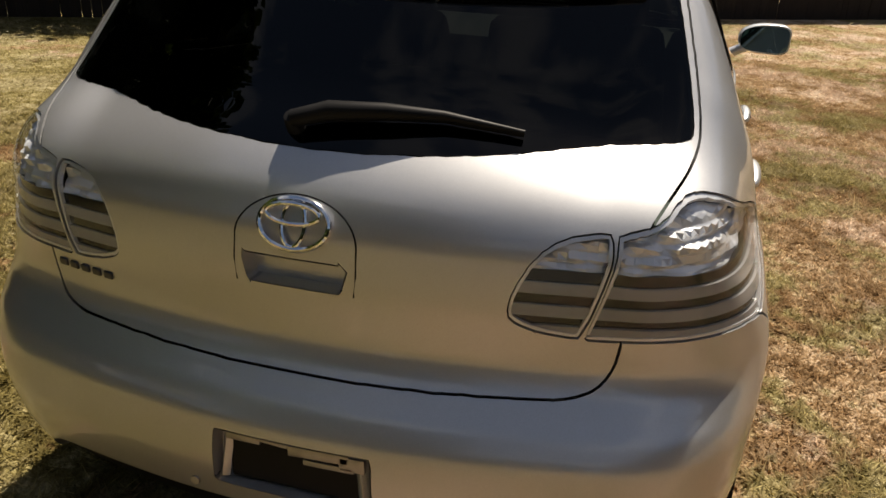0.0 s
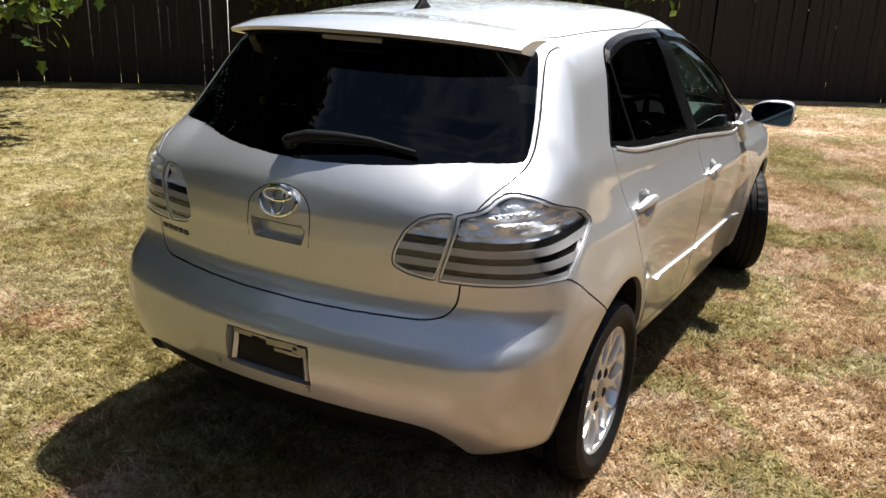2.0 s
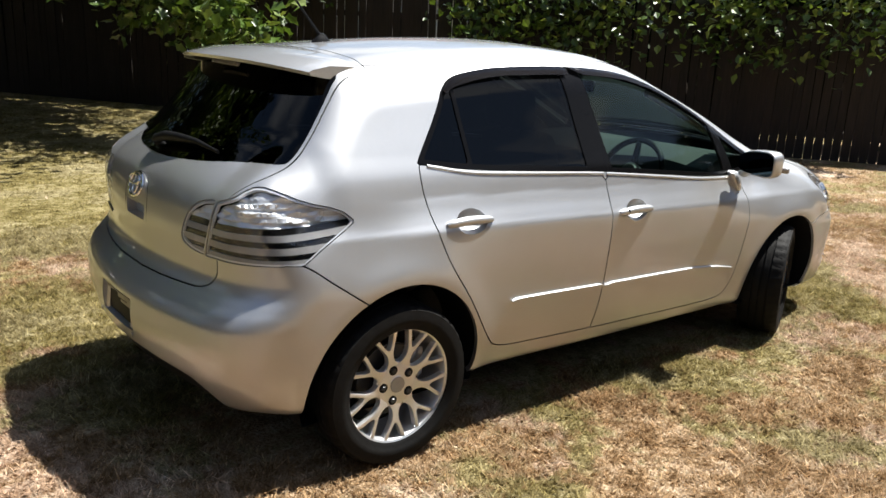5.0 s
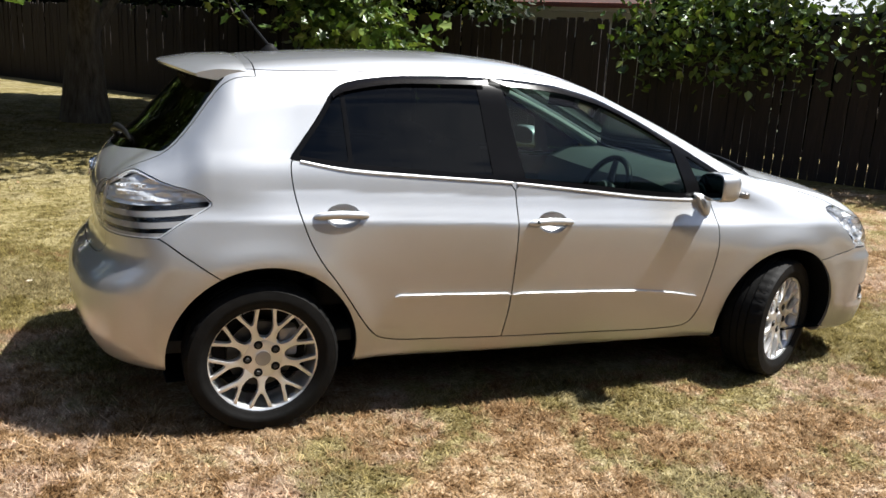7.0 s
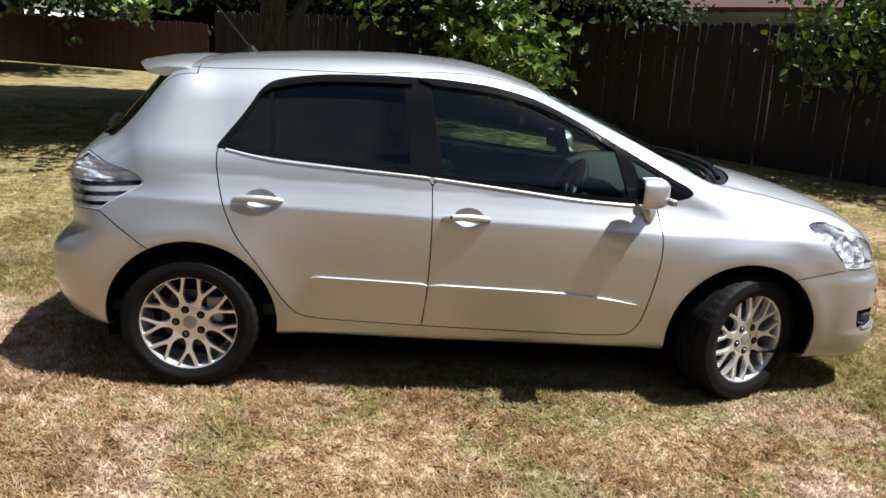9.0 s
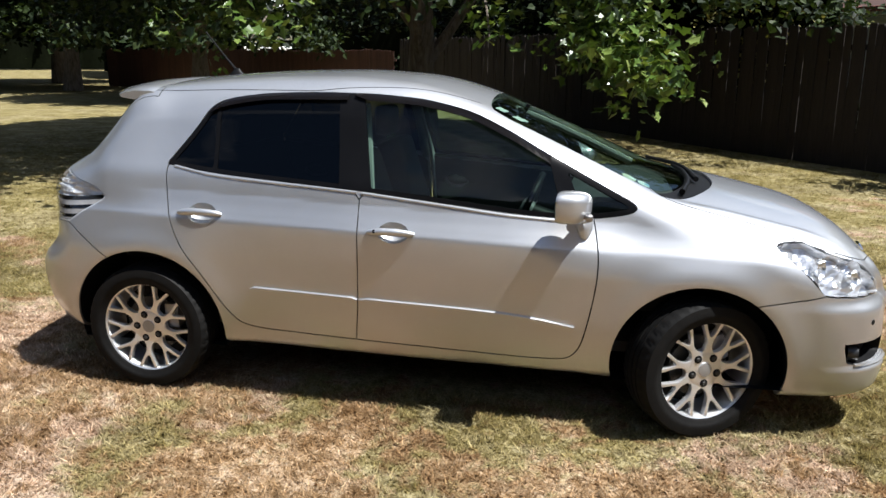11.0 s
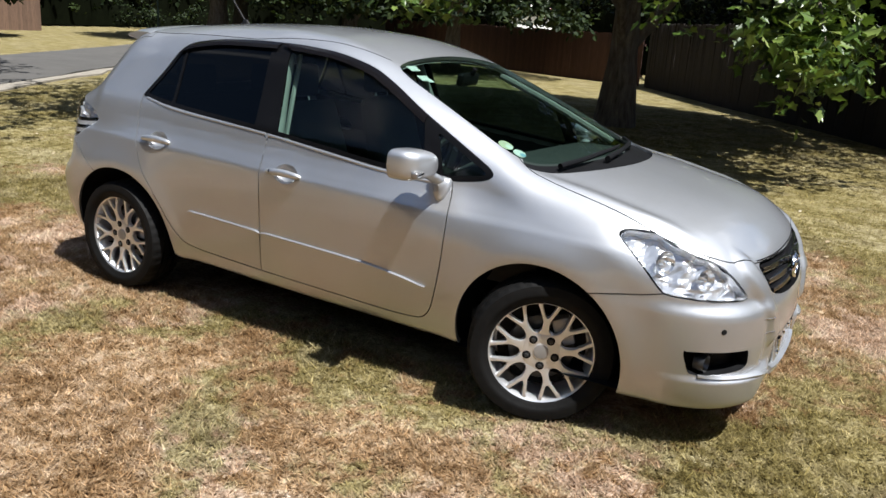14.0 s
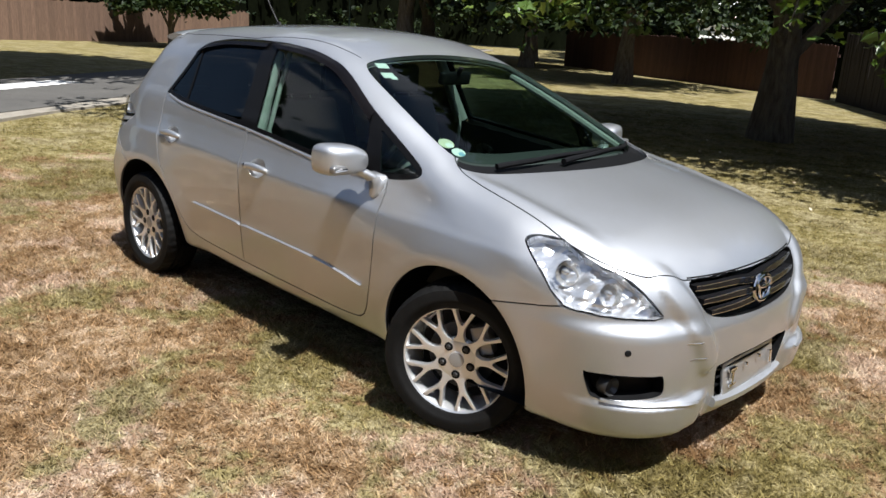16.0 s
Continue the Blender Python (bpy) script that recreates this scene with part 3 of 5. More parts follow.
# ---- body surface of the car: a smooth solid given by a few section curves (x forward, y left, z up) ----
def curve(*pts):
    """A monotone cubic through (x, y) pairs."""
    xs, ys = np.array(pts, float).T
    d = np.diff(ys) / np.diff(xs)
    m = np.concatenate([[d[0]], np.where(d[1:] * d[:-1] > 0, 2 * d[1:] * d[:-1] / (d[1:] + d[:-1] + 1e-12), 0), [d[-1]]])

    def f(x):
        x = np.clip(x, xs[0], xs[-1])
        i = np.clip(np.searchsorted(xs, x) - 1, 0, len(xs) - 2)
        w = xs[i + 1] - xs[i]
        s = (x - xs[i]) / w
        return (ys[i] * (1 + 2 * s) * (1 - s) ** 2 + m[i] * w * s * (1 - s) ** 2
                + ys[i + 1] * s * s * (3 - 2 * s) - m[i + 1] * w * s * s * (1 - s))
    return f


def smax(a, b, k):
    h = np.maximum(k - np.abs(a - b), 0) / k
    return np.maximum(a, b) + h * h * k / 4


def step_up(s):
    s = np.clip(s, 0, 1)
    return s * s * (3 - 2 * s)


def smin(a, b, k):
    return -smax(-a, -b, k)


half_width = curve((.15, .76), (.24, .800), (.33, .828), (.45, .850), (.6, .864), (.72, .8715), (.79, .873), (.825, .872), (.86, .8630), (.90, .8515), (.95, .8395), (1.02, .820), (1.1, .785), (1.2, .742), (1.4, .660), (1.55, .594))
inset_low = curve((-2.1, .075), (-1.8, .03), (-1.475, .012), (-1.1, .022), (-.76, .033), (-.19, .012), (.5, .002), (.9, .0), (1.35, .006), (1.74, .045), (2.2, .10))
inset_high = curve((-2.1, .12), (-1.49, .055), (-1.1, .044), (-.76, .035), (-.19, .012), (.4, .006), (.98, .05), (1.35, .05), (1.74, .06), (2.2, .11))
roof_line = curve((-1.8, 1.40), (-1.45, 1.455), (-1.16, 1.492), (-.7, 1.522), (-.41, 1.528), (-.11, 1.512), (.19, 1.468), (.45, 1.40), (.8, 1.29))
hood_line = curve((.7, 1.085), (1.15, 1.045), (1.3, 1.025), (1.5, .985), (1.77, .92), (1.9, .868), (2.0, .80), (2.1, .70))
tail_line = curve((.25, -1.93), (.32, -1.99), (.42, -2.035), (.52, -2.05), (.585, -2.044), (.63, -2.022), (.67, -1.985), (.705, -1.955), (.745, -1.942), (.85, -1.948), (.93, -1.938), (1.0, -1.905), (1.1, -1.815), (1.2, -1.70))
nose_line = curve((.14, 2.0), (.18, 2.06), (.22, 2.095), (.33, 2.115), (.45, 2.125), (.56, 2.12), (.62, 2.10), (.68, 2.09), (.76, 2.06), (.84, 1.99), (.95, 1.85))
belt_line = curve((-1.8, 1.12), (-1.17, 1.11), (-.94, 1.07), (-.3, 1.03), (.1, .99), (.49, .95), (.76, .94), (.95, .95))
floor_line = curve((-2.1, .27), (-1.7, .262), (-1.3, .25), (-.9, .235), (.9, .22), (1.5, .19), (2.2, .17))
ARCHES = ((-1.297, .318, .376), (1.262, .312, .366))


def body(x, y, z):
    """Below zero inside the car."""
    a = np.abs(y)
    s = step_up((z - .68) / .24)
    w = half_width(z + .028 * x) - inset_low(x) * (1 - s) - inset_high(x) * s
    # crease along the doors
    rise = z - .825 + .032 * x
    off = (rise + np.sqrt(rise ** 2 + 4e-5)) / 2
    w = w - .150 * np.minimum(off, .12) * step_up((x + 1.45) / .3) * step_up((1.15 - x) / .3)
    for cx, cz, r in ARCHES:
        q = np.hypot(x - cx, z - cz)
        w = w + .012 * np.exp(-((q - r - .02) / .07) ** 2) * (z < 1.0)
    tail = tail_line(z) + .105 * (a / .7) ** 2 - x
    # bumper shelf below the head lamps, and the raised fold beside the grille
    shelf = step_up((.640 - z) / .058) * step_up((a - .40) / .12) * step_up((x - 1.5) / .3)
    w = w + .010 * shelf
    t = np.clip(((a - .530) * -.152 + (z - .748) * -.278) / (.152 ** 2 + .278 ** 2), 0, 1)
    fold = np.hypot(a - .530 + .152 * t, z - .748 + .278 * t)
    # ledge below the fog lamps
    lip = .034 * step_up((.352 - z) / .038) * step_up((a - .30) / .12)
    nose = x - nose_line(z) + .13 * (a / .7) ** 2.3 - .020 * shelf - (.036 - .012 * t) * np.exp(-(fold / .052) ** 4) - lip
    side = a - w
    top = z - (hood_line(x) - .10 * (a / .8) ** 2.6 + .013 * np.exp(-((a - .665) / .04) ** 2) * step_up((x - .95) / .3) * step_up((1.95 - x) / .25))
    shoulder = z - belt_line(x) - .085
    low = smax(smax(tail, nose, .05), np.where(x > .9, top, smax(top, shoulder, .05)), .09)
    roof = z - roof_line(x) + .044 * (a / .58) ** 2
    screen = (z - 1.43 + .455 * (x - .29 + .09 * (a / .58) ** 2)) / 1.1
    hatch = (-1.80 + .86 * (z - 1.10) + .13 * (a / .6) ** 2 - x) / 1.3
    up = smax(smax(smax(roof, screen, .09), hatch, .06), .70 + .285 * step_up((-x - 1.3) / .3) - z, .03 + .20 * step_up((-x - 1.3) / .3))
    ends = step_up((np.abs(x) - 1.45) / .35) * (1 - step_up((z - .85) / .2))
    full = smax(side, smin(low, up, .05 + (.07 + .08 * step_up((a - .48) / .15)) * step_up((-x - 1.25) / .3)), .095 + .125 * ends + .06 * step_up((z - 1.15) / .2) * step_up((x + 1.5) / .3))
    return smax(full, floor_line(x) - z, .05)


def gradient(p, e=2e-3):
    g = np.stack([body(*(p + d).T) - body(*(p - d).T) for d in np.eye(3) * e], 1) / (2 * e)
    return g


def settle(p, steps=4):
    """Moves points onto the body's surface."""
    for _ in range(steps):
        g = gradient(p)
        p = p - g * (body(*p.T) / np.maximum((g * g).sum(1), .05))[:, None]
    return p


def meet(p, way, reach=.6):
    """Where lines from points p along way (a vector, or one for each) meet the body from outside."""
    p, way = np.atleast_2d(np.array(p, float)), np.array(way, float)
    s = np.linspace(0, reach, 121)
    hit = np.stack([body(*(p + way * k).T) for k in s], 1) < 0
    i = np.argmax(hit, 1)
    lo, hi = s[np.maximum(i - 1, 0)], s[i]
    for _ in range(20):
        m = (lo + hi) / 2
        inside = body(*(p + way * m[:, None]).T) < 0
        lo, hi = np.where(inside, lo, m), np.where(inside, m, hi)
    return p + way * hi[:, None]


def on_side(x, z, sign=-1):
    x, z = np.broadcast_arrays(np.atleast_1d(np.array(x, float)), np.array(z, float))
    return meet(np.stack([x, np.full(x.shape, sign * 1.1), z], 1), (0, -sign, 0))


def on_tail(y, z):
    y, z = np.broadcast_arrays(np.atleast_1d(np.array(y, float)), np.array(z, float))
    return meet(np.stack([np.full(y.shape, -2.3), y, z], 1), (1, 0, 0), 1.2)


def on_nose(y, z):
    y, z = np.broadcast_arrays(np.atleast_1d(np.array(y, float)), np.array(z, float))
    return meet(np.stack([np.full(y.shape, 2.4), y, z], 1), (-1, 0, 0), 1.2)


def on_top(x, y):
    x, y = np.broadcast_arrays(np.atleast_1d(np.array(x, float)), np.array(y, float))
    return meet(np.stack([x, y, np.full(x.shape, 1.7)], 1), (0, 0, -1), 1.2)


def facing(p):
    g = gradient(np.atleast_2d(p))
    return g / np.linalg.norm(g, axis=1)[:, None]


# ---- meshing the body and cutting it into panels ----
def skin(step=.0155):
    """A net over the body's surface."""
    xs, ys, zs = np.arange(-2.15, 2.2, step), np.arange(-62, 63) * step, np.arange(.10, 1.60, step)
    X, Y, Z = np.meshgrid(xs, ys, zs, indexing="ij")
    v = body(X, Y, Z)
    inside = v < 0
    corner = sum(inside[i:v.shape[0] - 1 + i, j:v.shape[1] - 1 + j, k:v.shape[2] - 1 + k].astype(int) for i in (0, 1) for j in (0, 1) for k in (0, 1))
    cells = (corner > 0) & (corner < 8)
    ids = np.full(cells.shape, -1)
    ids[cells] = np.arange(cells.sum())
    at = np.argwhere(cells)
    P = np.stack([xs[at[:, 0]], ys[at[:, 1]], zs[at[:, 2]]], 1) + step / 2
    P = settle(P, 6)
    quads = []
    for ax in range(3):
        a, b = [slice(None)] * 3, [slice(None)] * 3
        a[ax], b[ax] = slice(0, -1), slice(1, None)
        flip = inside[tuple(a)] != inside[tuple(b)]
        e = np.argwhere(flip)
        o = [k for k in range(3) if k != ax]
        e = e[(e[:, o[0]] > 0) & (e[:, o[1]] > 0) & (e[:, o[0]] < v.shape[o[0]] - 1) & (e[:, o[1]] < v.shape[o[1]] - 1)]
        q = []
        for da, db in ((0, 0), (1, 0), (1, 1), (0, 1)):
            c = e.copy()
            c[:, o[0]] -= da
            c[:, o[1]] -= db
            q.append(ids[c[:, 0], c[:, 1], c[:, 2]])
        quads.append(np.stack(q, 1))
    Q = np.concatenate(quads)
    T = np.concatenate([Q[:, [0, 1, 2]], Q[:, [0, 2, 3]]])
    n = np.cross(P[T[:, 1]] - P[T[:, 0]], P[T[:, 2]] - P[T[:, 0]])
    g = gradient(P[T].mean(1))
    back = (n * g).sum(1) < 0
    T[back] = T[back][:, ::-1]
    return P, T


def cut(P, T, fn, snap=.002):
    """Splits triangles along fn = 0."""
    f = fn(P)
    near = np.abs(f) < snap
    if near.any():
        q = P[near]
        g = np.stack([fn(q + d) - fn(q - d) for d in np.eye(3) * 1e-3], 1) / 2e-3
        P = P.copy()
        P[near] = settle(q - g * (f[near] / np.maximum((g * g).sum(1), .1))[:, None], 1)
        f = f.copy()
        f[near] = 0
    E = np.sort(np.concatenate([T[:, [0, 1]], T[:, [1, 2]], T[:, [2, 0]]]), 1)
    key = E[:, 0].astype(np.int64) * len(P) + E[:, 1]
    u, inv = np.unique(key, return_inverse=True)
    ea, eb = u // len(P), u % len(P)
    cross = f[ea] * f[eb] < 0
    ea, eb = ea[cross], eb[cross]
    w = f[ea] / (f[ea] - f[eb])
    N = P[ea] + (P[eb] - P[ea]) * w[:, None]
    fm = fn(N)
    w2 = np.where(fm * f[ea] > 0, w + (1 - w) * np.abs(fm) / (np.abs(fm) + np.abs(f[eb])), w * np.abs(f[ea]) / (np.abs(fm) + np.abs(f[ea])))
    N = settle(P[ea] + (P[eb] - P[ea]) * w2[:, None], 2)
    new_id = np.full(len(u), -1)
    new_id[cross] = len(P) + np.arange(len(ea))
    m = new_id[inv].reshape(3, -1).T
    k = (m >= 0).sum(1)
    out = [T[k == 0]]
    for r in range(3):
        i, j, l = r, (r + 1) % 3, (r + 2) % 3
        s = (k == 2) & (m[:, i] >= 0) & (m[:, l] >= 0)       # lone corner i
        t, a, c = T[s], m[s, i], m[s, l]
        out += [np.stack([t[:, i], a, c], 1), np.stack([a, t[:, j], t[:, l]], 1), np.stack([a, t[:, l], c], 1)]
        s = (k == 1) & (m[:, j] >= 0)                        # corner i lies on the line
        t, b = T[s], m[s, j]
        out += [np.stack([t[:, i], t[:, j], b], 1), np.stack([t[:, i], b, t[:, l]], 1)]
    return np.concatenate([P, N]), np.concatenate(out)


def rounded(pts, times=2, closed=True):
    p = np.array(pts, float)
    for _ in range(times):
        q = np.roll(p, -1, 0)
        p = np.stack([p * .75 + q * .25, p * .25 + q * .75], 1).reshape(-1, 2)
    return p


def inside_of(poly, u, v):
    """Signed distance to a closed outline, below zero inside."""
    a, b = poly, np.roll(poly, -1, 0)
    best, odd = np.full(u.shape, 1e9), np.zeros(u.shape, bool)
    for (ax, ay), (bx, by) in zip(a, b):
        dx, dy = bx - ax, by - ay
        t = np.clip(((u - ax) * dx + (v - ay) * dy) / (dx * dx + dy * dy + 1e-15), 0, 1)
        best = np.minimum(best, (u - ax - t * dx) ** 2 + (v - ay - t * dy) ** 2)
        if ay != by:
            odd ^= ((ay > v) != (by > v)) & (u < (bx - ax) * (v - ay) / (by - ay) + ax)
    d = np.sqrt(best)
    return np.where(odd, -d, d)


def side_zone(pts, times=2, low=.35):
    poly = rounded(pts, times)
    return lambda p: np.maximum(inside_of(poly, p[:, 0], p[:, 2]), low - np.abs(p[:, 1]))


def tail_zone(pts, times=2, mirror=True, limit=-1.2):
    poly = rounded(pts, times)
    return lambda p: np.maximum(inside_of(poly, np.abs(p[:, 1]) if mirror else p[:, 1], p[:, 2]), p[:, 0] - limit)


def nose_zone(pts, times=2):
    poly = rounded(pts, times)
    return lambda p: np.maximum(inside_of(poly, np.abs(p[:, 1]), p[:, 2]), 1.5 - p[:, 0])


def top_zone(pts, times=2, low=.7):
    poly = rounded(pts, times)
    return lambda p: np.maximum(inside_of(poly, p[:, 0], np.abs(p[:, 1])), low - p[:, 2])


def corner_zone(pts, times=2, front=False):
    """An outline that wraps round a corner of the car, over x + |y| or x - |y|."""
    poly = rounded(pts, times)
    if front:
        return lambda p: np.maximum(inside_of(poly, p[:, 0] - np.abs(p[:, 1]), p[:, 2]) * .8, 1.3 - p[:, 0])
    return lambda p: np.maximum(inside_of(poly, p[:, 0] + np.abs(p[:, 1]), p[:, 2]) * .8, p[:, 0] + 1.3)


DLO = rounded([(-1.170, 1.0935), (-1.187, 1.097), (-1.188, 1.102), (-1.176, 1.118), (-1.06, 1.265), (-1.0, 1.37), (-.90, 1.405), (-.67, 1.43), (-.32, 1.435), (-.04, 1.42), (.20, 1.375), (.38, 1.30), (.64, 1.165), (.86, 1.05),
               (.985, .99), (.955, .955), (.76, .928), (.49, .943), (.10, .982), (-.30, 1.02), (-.65, 1.042), (-.94, 1.063)], 2)


def dlo(p):
    return np.maximum(inside_of(DLO, p[:, 0], p[:, 2]), .4 - np.abs(p[:, 1]))


def slanted(p, x0, z0, x1, z1):
    """Distance ahead of an upright line in the side view."""
    return (p[:, 0] - x0 - (x1 - x0) * (p[:, 2] - z0) / (z1 - z0)) * .98


def pane_of(ahead, behind, rim=.02):
    def fn(p):
        d = dlo(p) + rim
        if ahead:
            d = np.maximum(d, -slanted(p, *ahead))
        if behind:
            d = np.maximum(d, slanted(p, *behind))
        return d
    return fn


def arches(p):
    d = np.min([np.hypot(p[:, 0] - cx, p[:, 2] - cz) - r for cx, cz, r in ARCHES], 0)
    return np.maximum(d, .52 - np.abs(p[:, 1]))


screen_edge = [(.285, -.3), (.285, 0), (.29, .25), (.30, .46), (.335, .545), (.66, .60), (.95, .632), (1.06, .617), (1.14, .505), (1.21, .3), (1.238, 0), (1.238, -.3)]
cowl_edge = [(1.0, -.3), (1.0, .5), (1.05, .655), (1.12, .66), (1.21, .56), (1.31, .36), (1.355, .15), (1.36, 0), (1.36, -.3)]
hood_edge = [(.9, -.3), (.9, .5), (1.06, .668), (1.25, .695), (1.50, .708), (1.70, .718), (1.83, .70), (1.915, .645), (1.975, .54), (2.01, .42), (2.035, .25), (2.05, 0), (2.05, -.3)]
ZONES = {
    "wheel_arch": arches,
    "quarter_glass": pane_of(None, (-.975, 1.37, -.955, 1.06)),
    "rear_glass": pane_of((-.955, 1.37, -.935, 1.06), (-.375, 1.40, -.335, 1.02)),
    "front_glass": pane_of((-.255, 1.40, -.185, 1.02), (.585, 1.20, .665, .94)),
    "vent_glass": pane_of((.655, 1.18, .755, .94), None, .022),
    "window_frame": dlo,
    "windscreen": top_zone(screen_edge, 2, .9),
    "cowl": top_zone(cowl_edge),
    "backlight": tail_zone([(-.2, 1.073), (0, 1.07), (.19, 1.077), (.32, 1.085), (.44, 1.098), (.60, 1.109), (.640, 1.113), (.646, 1.120), (.636, 1.17), (.604, 1.28), (.572, 1.375), (.555, 1.40), (.40, 1.41), (.2, 1.428), (0, 1.433), (-.2, 1.433)], 2),
    "tail_lamp": corner_zone([(-1.376, .803), (-1.366, .802), (-1.20, .804), (-.98, .809), (-.872, .813), (-.855, .822), (-.79, .868), (-.695, .928), (-.69, .938), (-.75, .975), (-.895, 1.002), (-1.0, 1.036), (-1.09, 1.051), (-1.145, 1.043), (-1.215, 1.010), (-1.30, .989), (-1.31, .984)], 1),
    "lid_lamp": corner_zone([(-1.386, .804), (-1.396, .804), (-1.475, .812), (-1.525, .828), (-1.535, .845), (-1.524, .885), (-1.480, .945), (-1.42, .976), (-1.33, .990), (-1.318, .985)], 1),
    "head_lamp": corner_zone([(.758, .838), (.772, .856), (.80, .863), (.925, .866), (1.0, .838), (1.08, .806), (1.237, .774), (1.335, .719), (1.428, .650), (1.432, .640), (1.36, .635), (1.10, .645), (.945, .655), (.925, .662), (.845, .745)], 1, True),
    "rear_cup": lambda p: np.maximum((np.hypot((p[:, 0] + .990) / .069, (p[:, 2] - .884) / .043) - 1) * .043, .5 - np.abs(p[:, 1])),
    "front_cup": lambda p: np.maximum((np.hypot((p[:, 0] + .071) / .069, (p[:, 2] - .843) / .043) - 1) * .043, .5 - np.abs(p[:, 1])),
    "pull": tail_zone([(-.088, .842), (.088, .842), (.102, .893), (-.102, .893)], 0, False),
    "plate_recess": tail_zone([(-.186, .456), (.128, .456), (.122, .574), (-.182, .574)], 0, False),
    "plate_frame": tail_zone([(-.212, .428), (.212, .428), (.216, .583), (-.216, .583)], 0, False),
    "rear_valance": tail_zone([(-.5, .20), (.66, .20), (.62, .335), (.57, .385), (.50, .40), (.3, .405), (0, .408), (-.5, .408)], 2),
    "grille": nose_zone([(-.2, .735), (0, .735), (.25, .738), (.445, .752), (.42, .69), (.375, .625), (.26, .598), (0, .588), (-.2, .588)], 2),
    "lower_grille": nose_zone([(-.2, .435), (.31, .435), (.30, .37), (.255, .255), (-.2, .255)], 1),
    "fog_recess": corner_zone([(1.06, .440), (1.066, .447), (1.44, .445), (1.452, .440), (1.464, .385), (1.45, .370), (1.40, .362), (1.15, .352), (1.115, .356), (1.10, .365)], 1, True),
    "lid": tail_zone([(-.2, 1.55), (.53, 1.55), (.580, 1.40), (.622, 1.27), (.660, 1.13), (.655, 1.085), (.615, 1.035), (.588, .985), (.578, .81), (.568, .73), (.52, .692), (.40, .688), (.2, .682), (-.2, .682)], 2, True, -1.30),
    "hood": top_zone(hood_edge, 2, .6),
    "rear_door": side_zone([(-.24, 1.08), (-.233, .80), (-.238, .50), (-.2555, .335), (-.2570, .3190), (-.272, .3195), (-.50, .325), (-.80, .335), (-.875, .40), (-1.0, .60), (-1.10, .73), (-1.16, .88), (-1.192, 1.04), (-1.18, 1.12), (-.9, 1.11)], 2),
    "front_door": side_zone([(-.24, 1.08), (-.233, .80), (-.238, .50), (-.2555, .335), (-.2570, .3190), (-.240, .3185), (.2, .308), (.66, .296), (.755, .33), (.80, .52), (.83, .74), (.805, .90), (.78, .98), (.3, 1.02)], 2),
}


def rear_bumper_zone(p):
    line = curve((-2.1, .812), (-1.69, .812), (-1.665, .80), (-1.60, .752), (-1.54, .709), (-1.48, .666), (-1.3, .55))(p[:, 0])
    return np.maximum(p[:, 2] - line, p[:, 0] + 1.36)


def front_bumper_zone(p):
    line = curve((1.3, .58), (1.479, .611), (1.746, .657), (1.84, .69), (1.9, .9), (2.2, .95))(p[:, 0])
    return np.maximum(p[:, 2] - line, 1.36 - p[:, 0])


ZONES["rear_bumper"], ZONES["front_bumper"] = rear_bumper_zone, front_bumper_zone
ZONES["underside"] = lambda p: p[:, 2] - floor_line(p[:, 0]) - .012
P0, T0 = skin()
for zone in ZONES.values():
    P0, T0 = cut(P0, T0, zone)
# edges along the folds of the front bumper
for level in (.352, .333, .314, .64, .611, .582):
    P0, T0 = cut(P0, T0, lambda p, level=level: np.maximum(p[:, 2] - level, 1.46 - p[:, 0]))
mid = P0[T0].mean(1)
owner = np.full(len(T0), "shell", dtype=object)
for zone in reversed(list(ZONES)):
    owner[ZONES[zone](mid) < 0] = zone


def panel(name, pick, mat, parent, label="", gap=.0028, edge=.014, lift=0.0, net=None, flat=False, bowl=False):
    """The picked triangles as one part, drawn back from its neighbours and turned in round its rim."""
    P, T = net or (P0, T0)
    t = T[pick]
    used, t = np.unique(t, return_inverse=True)
    t = t.reshape(-1, 3)
    p = P[used].copy()
    n = facing(p)
    e = np.concatenate([t[:, [0, 1]], t[:, [1, 2]], t[:, [2, 0]]])
    opp = np.concatenate([t[:, 2], t[:, 0], t[:, 1]])
    k = np.sort(e, 1)
    _, inv, cnt = np.unique(k[:, 0].astype(np.int64) * len(p) + k[:, 1], return_inverse=True, return_counts=True)
    rim = cnt[inv] == 1
    re, ro = e[rim], opp[rim]
    inward = np.zeros_like(p)
    m = (p[re[:, 0]] + p[re[:, 1]]) / 2
    along = p[re[:, 1]] - p[re[:, 0]]
    d = p[ro] - m
    d -= along * ((d * along).sum(1) / np.maximum((along * along).sum(1), 1e-12))[:, None]
    d /= np.linalg.norm(d, axis=1)[:, None] + 1e-9
    np.add.at(inward, re[:, 0], d), np.add.at(inward, re[:, 1], d)
    inward /= np.linalg.norm(inward, axis=1)[:, None] + 1e-9
    on = np.unique(re)
    p[on] += inward[on] * gap
    p += n * (lift(p) if callable(lift) else np.full(len(p), lift))[:, None]
    a = len(p)
    back = np.full(a, -1)
    back[on] = a + np.arange(len(on))
    front = back.copy()
    front[on] += len(on)
    V = np.concatenate([p, p[on], p[on] - n[on] * edge])
    N = np.concatenate([n, np.zeros((2 * len(on), 3))])
    F = np.concatenate([t, np.stack([back[re[:, 1]], back[re[:, 0]], front[re[:, 0]]], 1), np.stack([back[re[:, 1]], front[re[:, 0]], front[re[:, 1]]], 1)]) if edge else t
    return solid(name, V, F, mat, parent, label, not flat, None if flat or bowl else N)


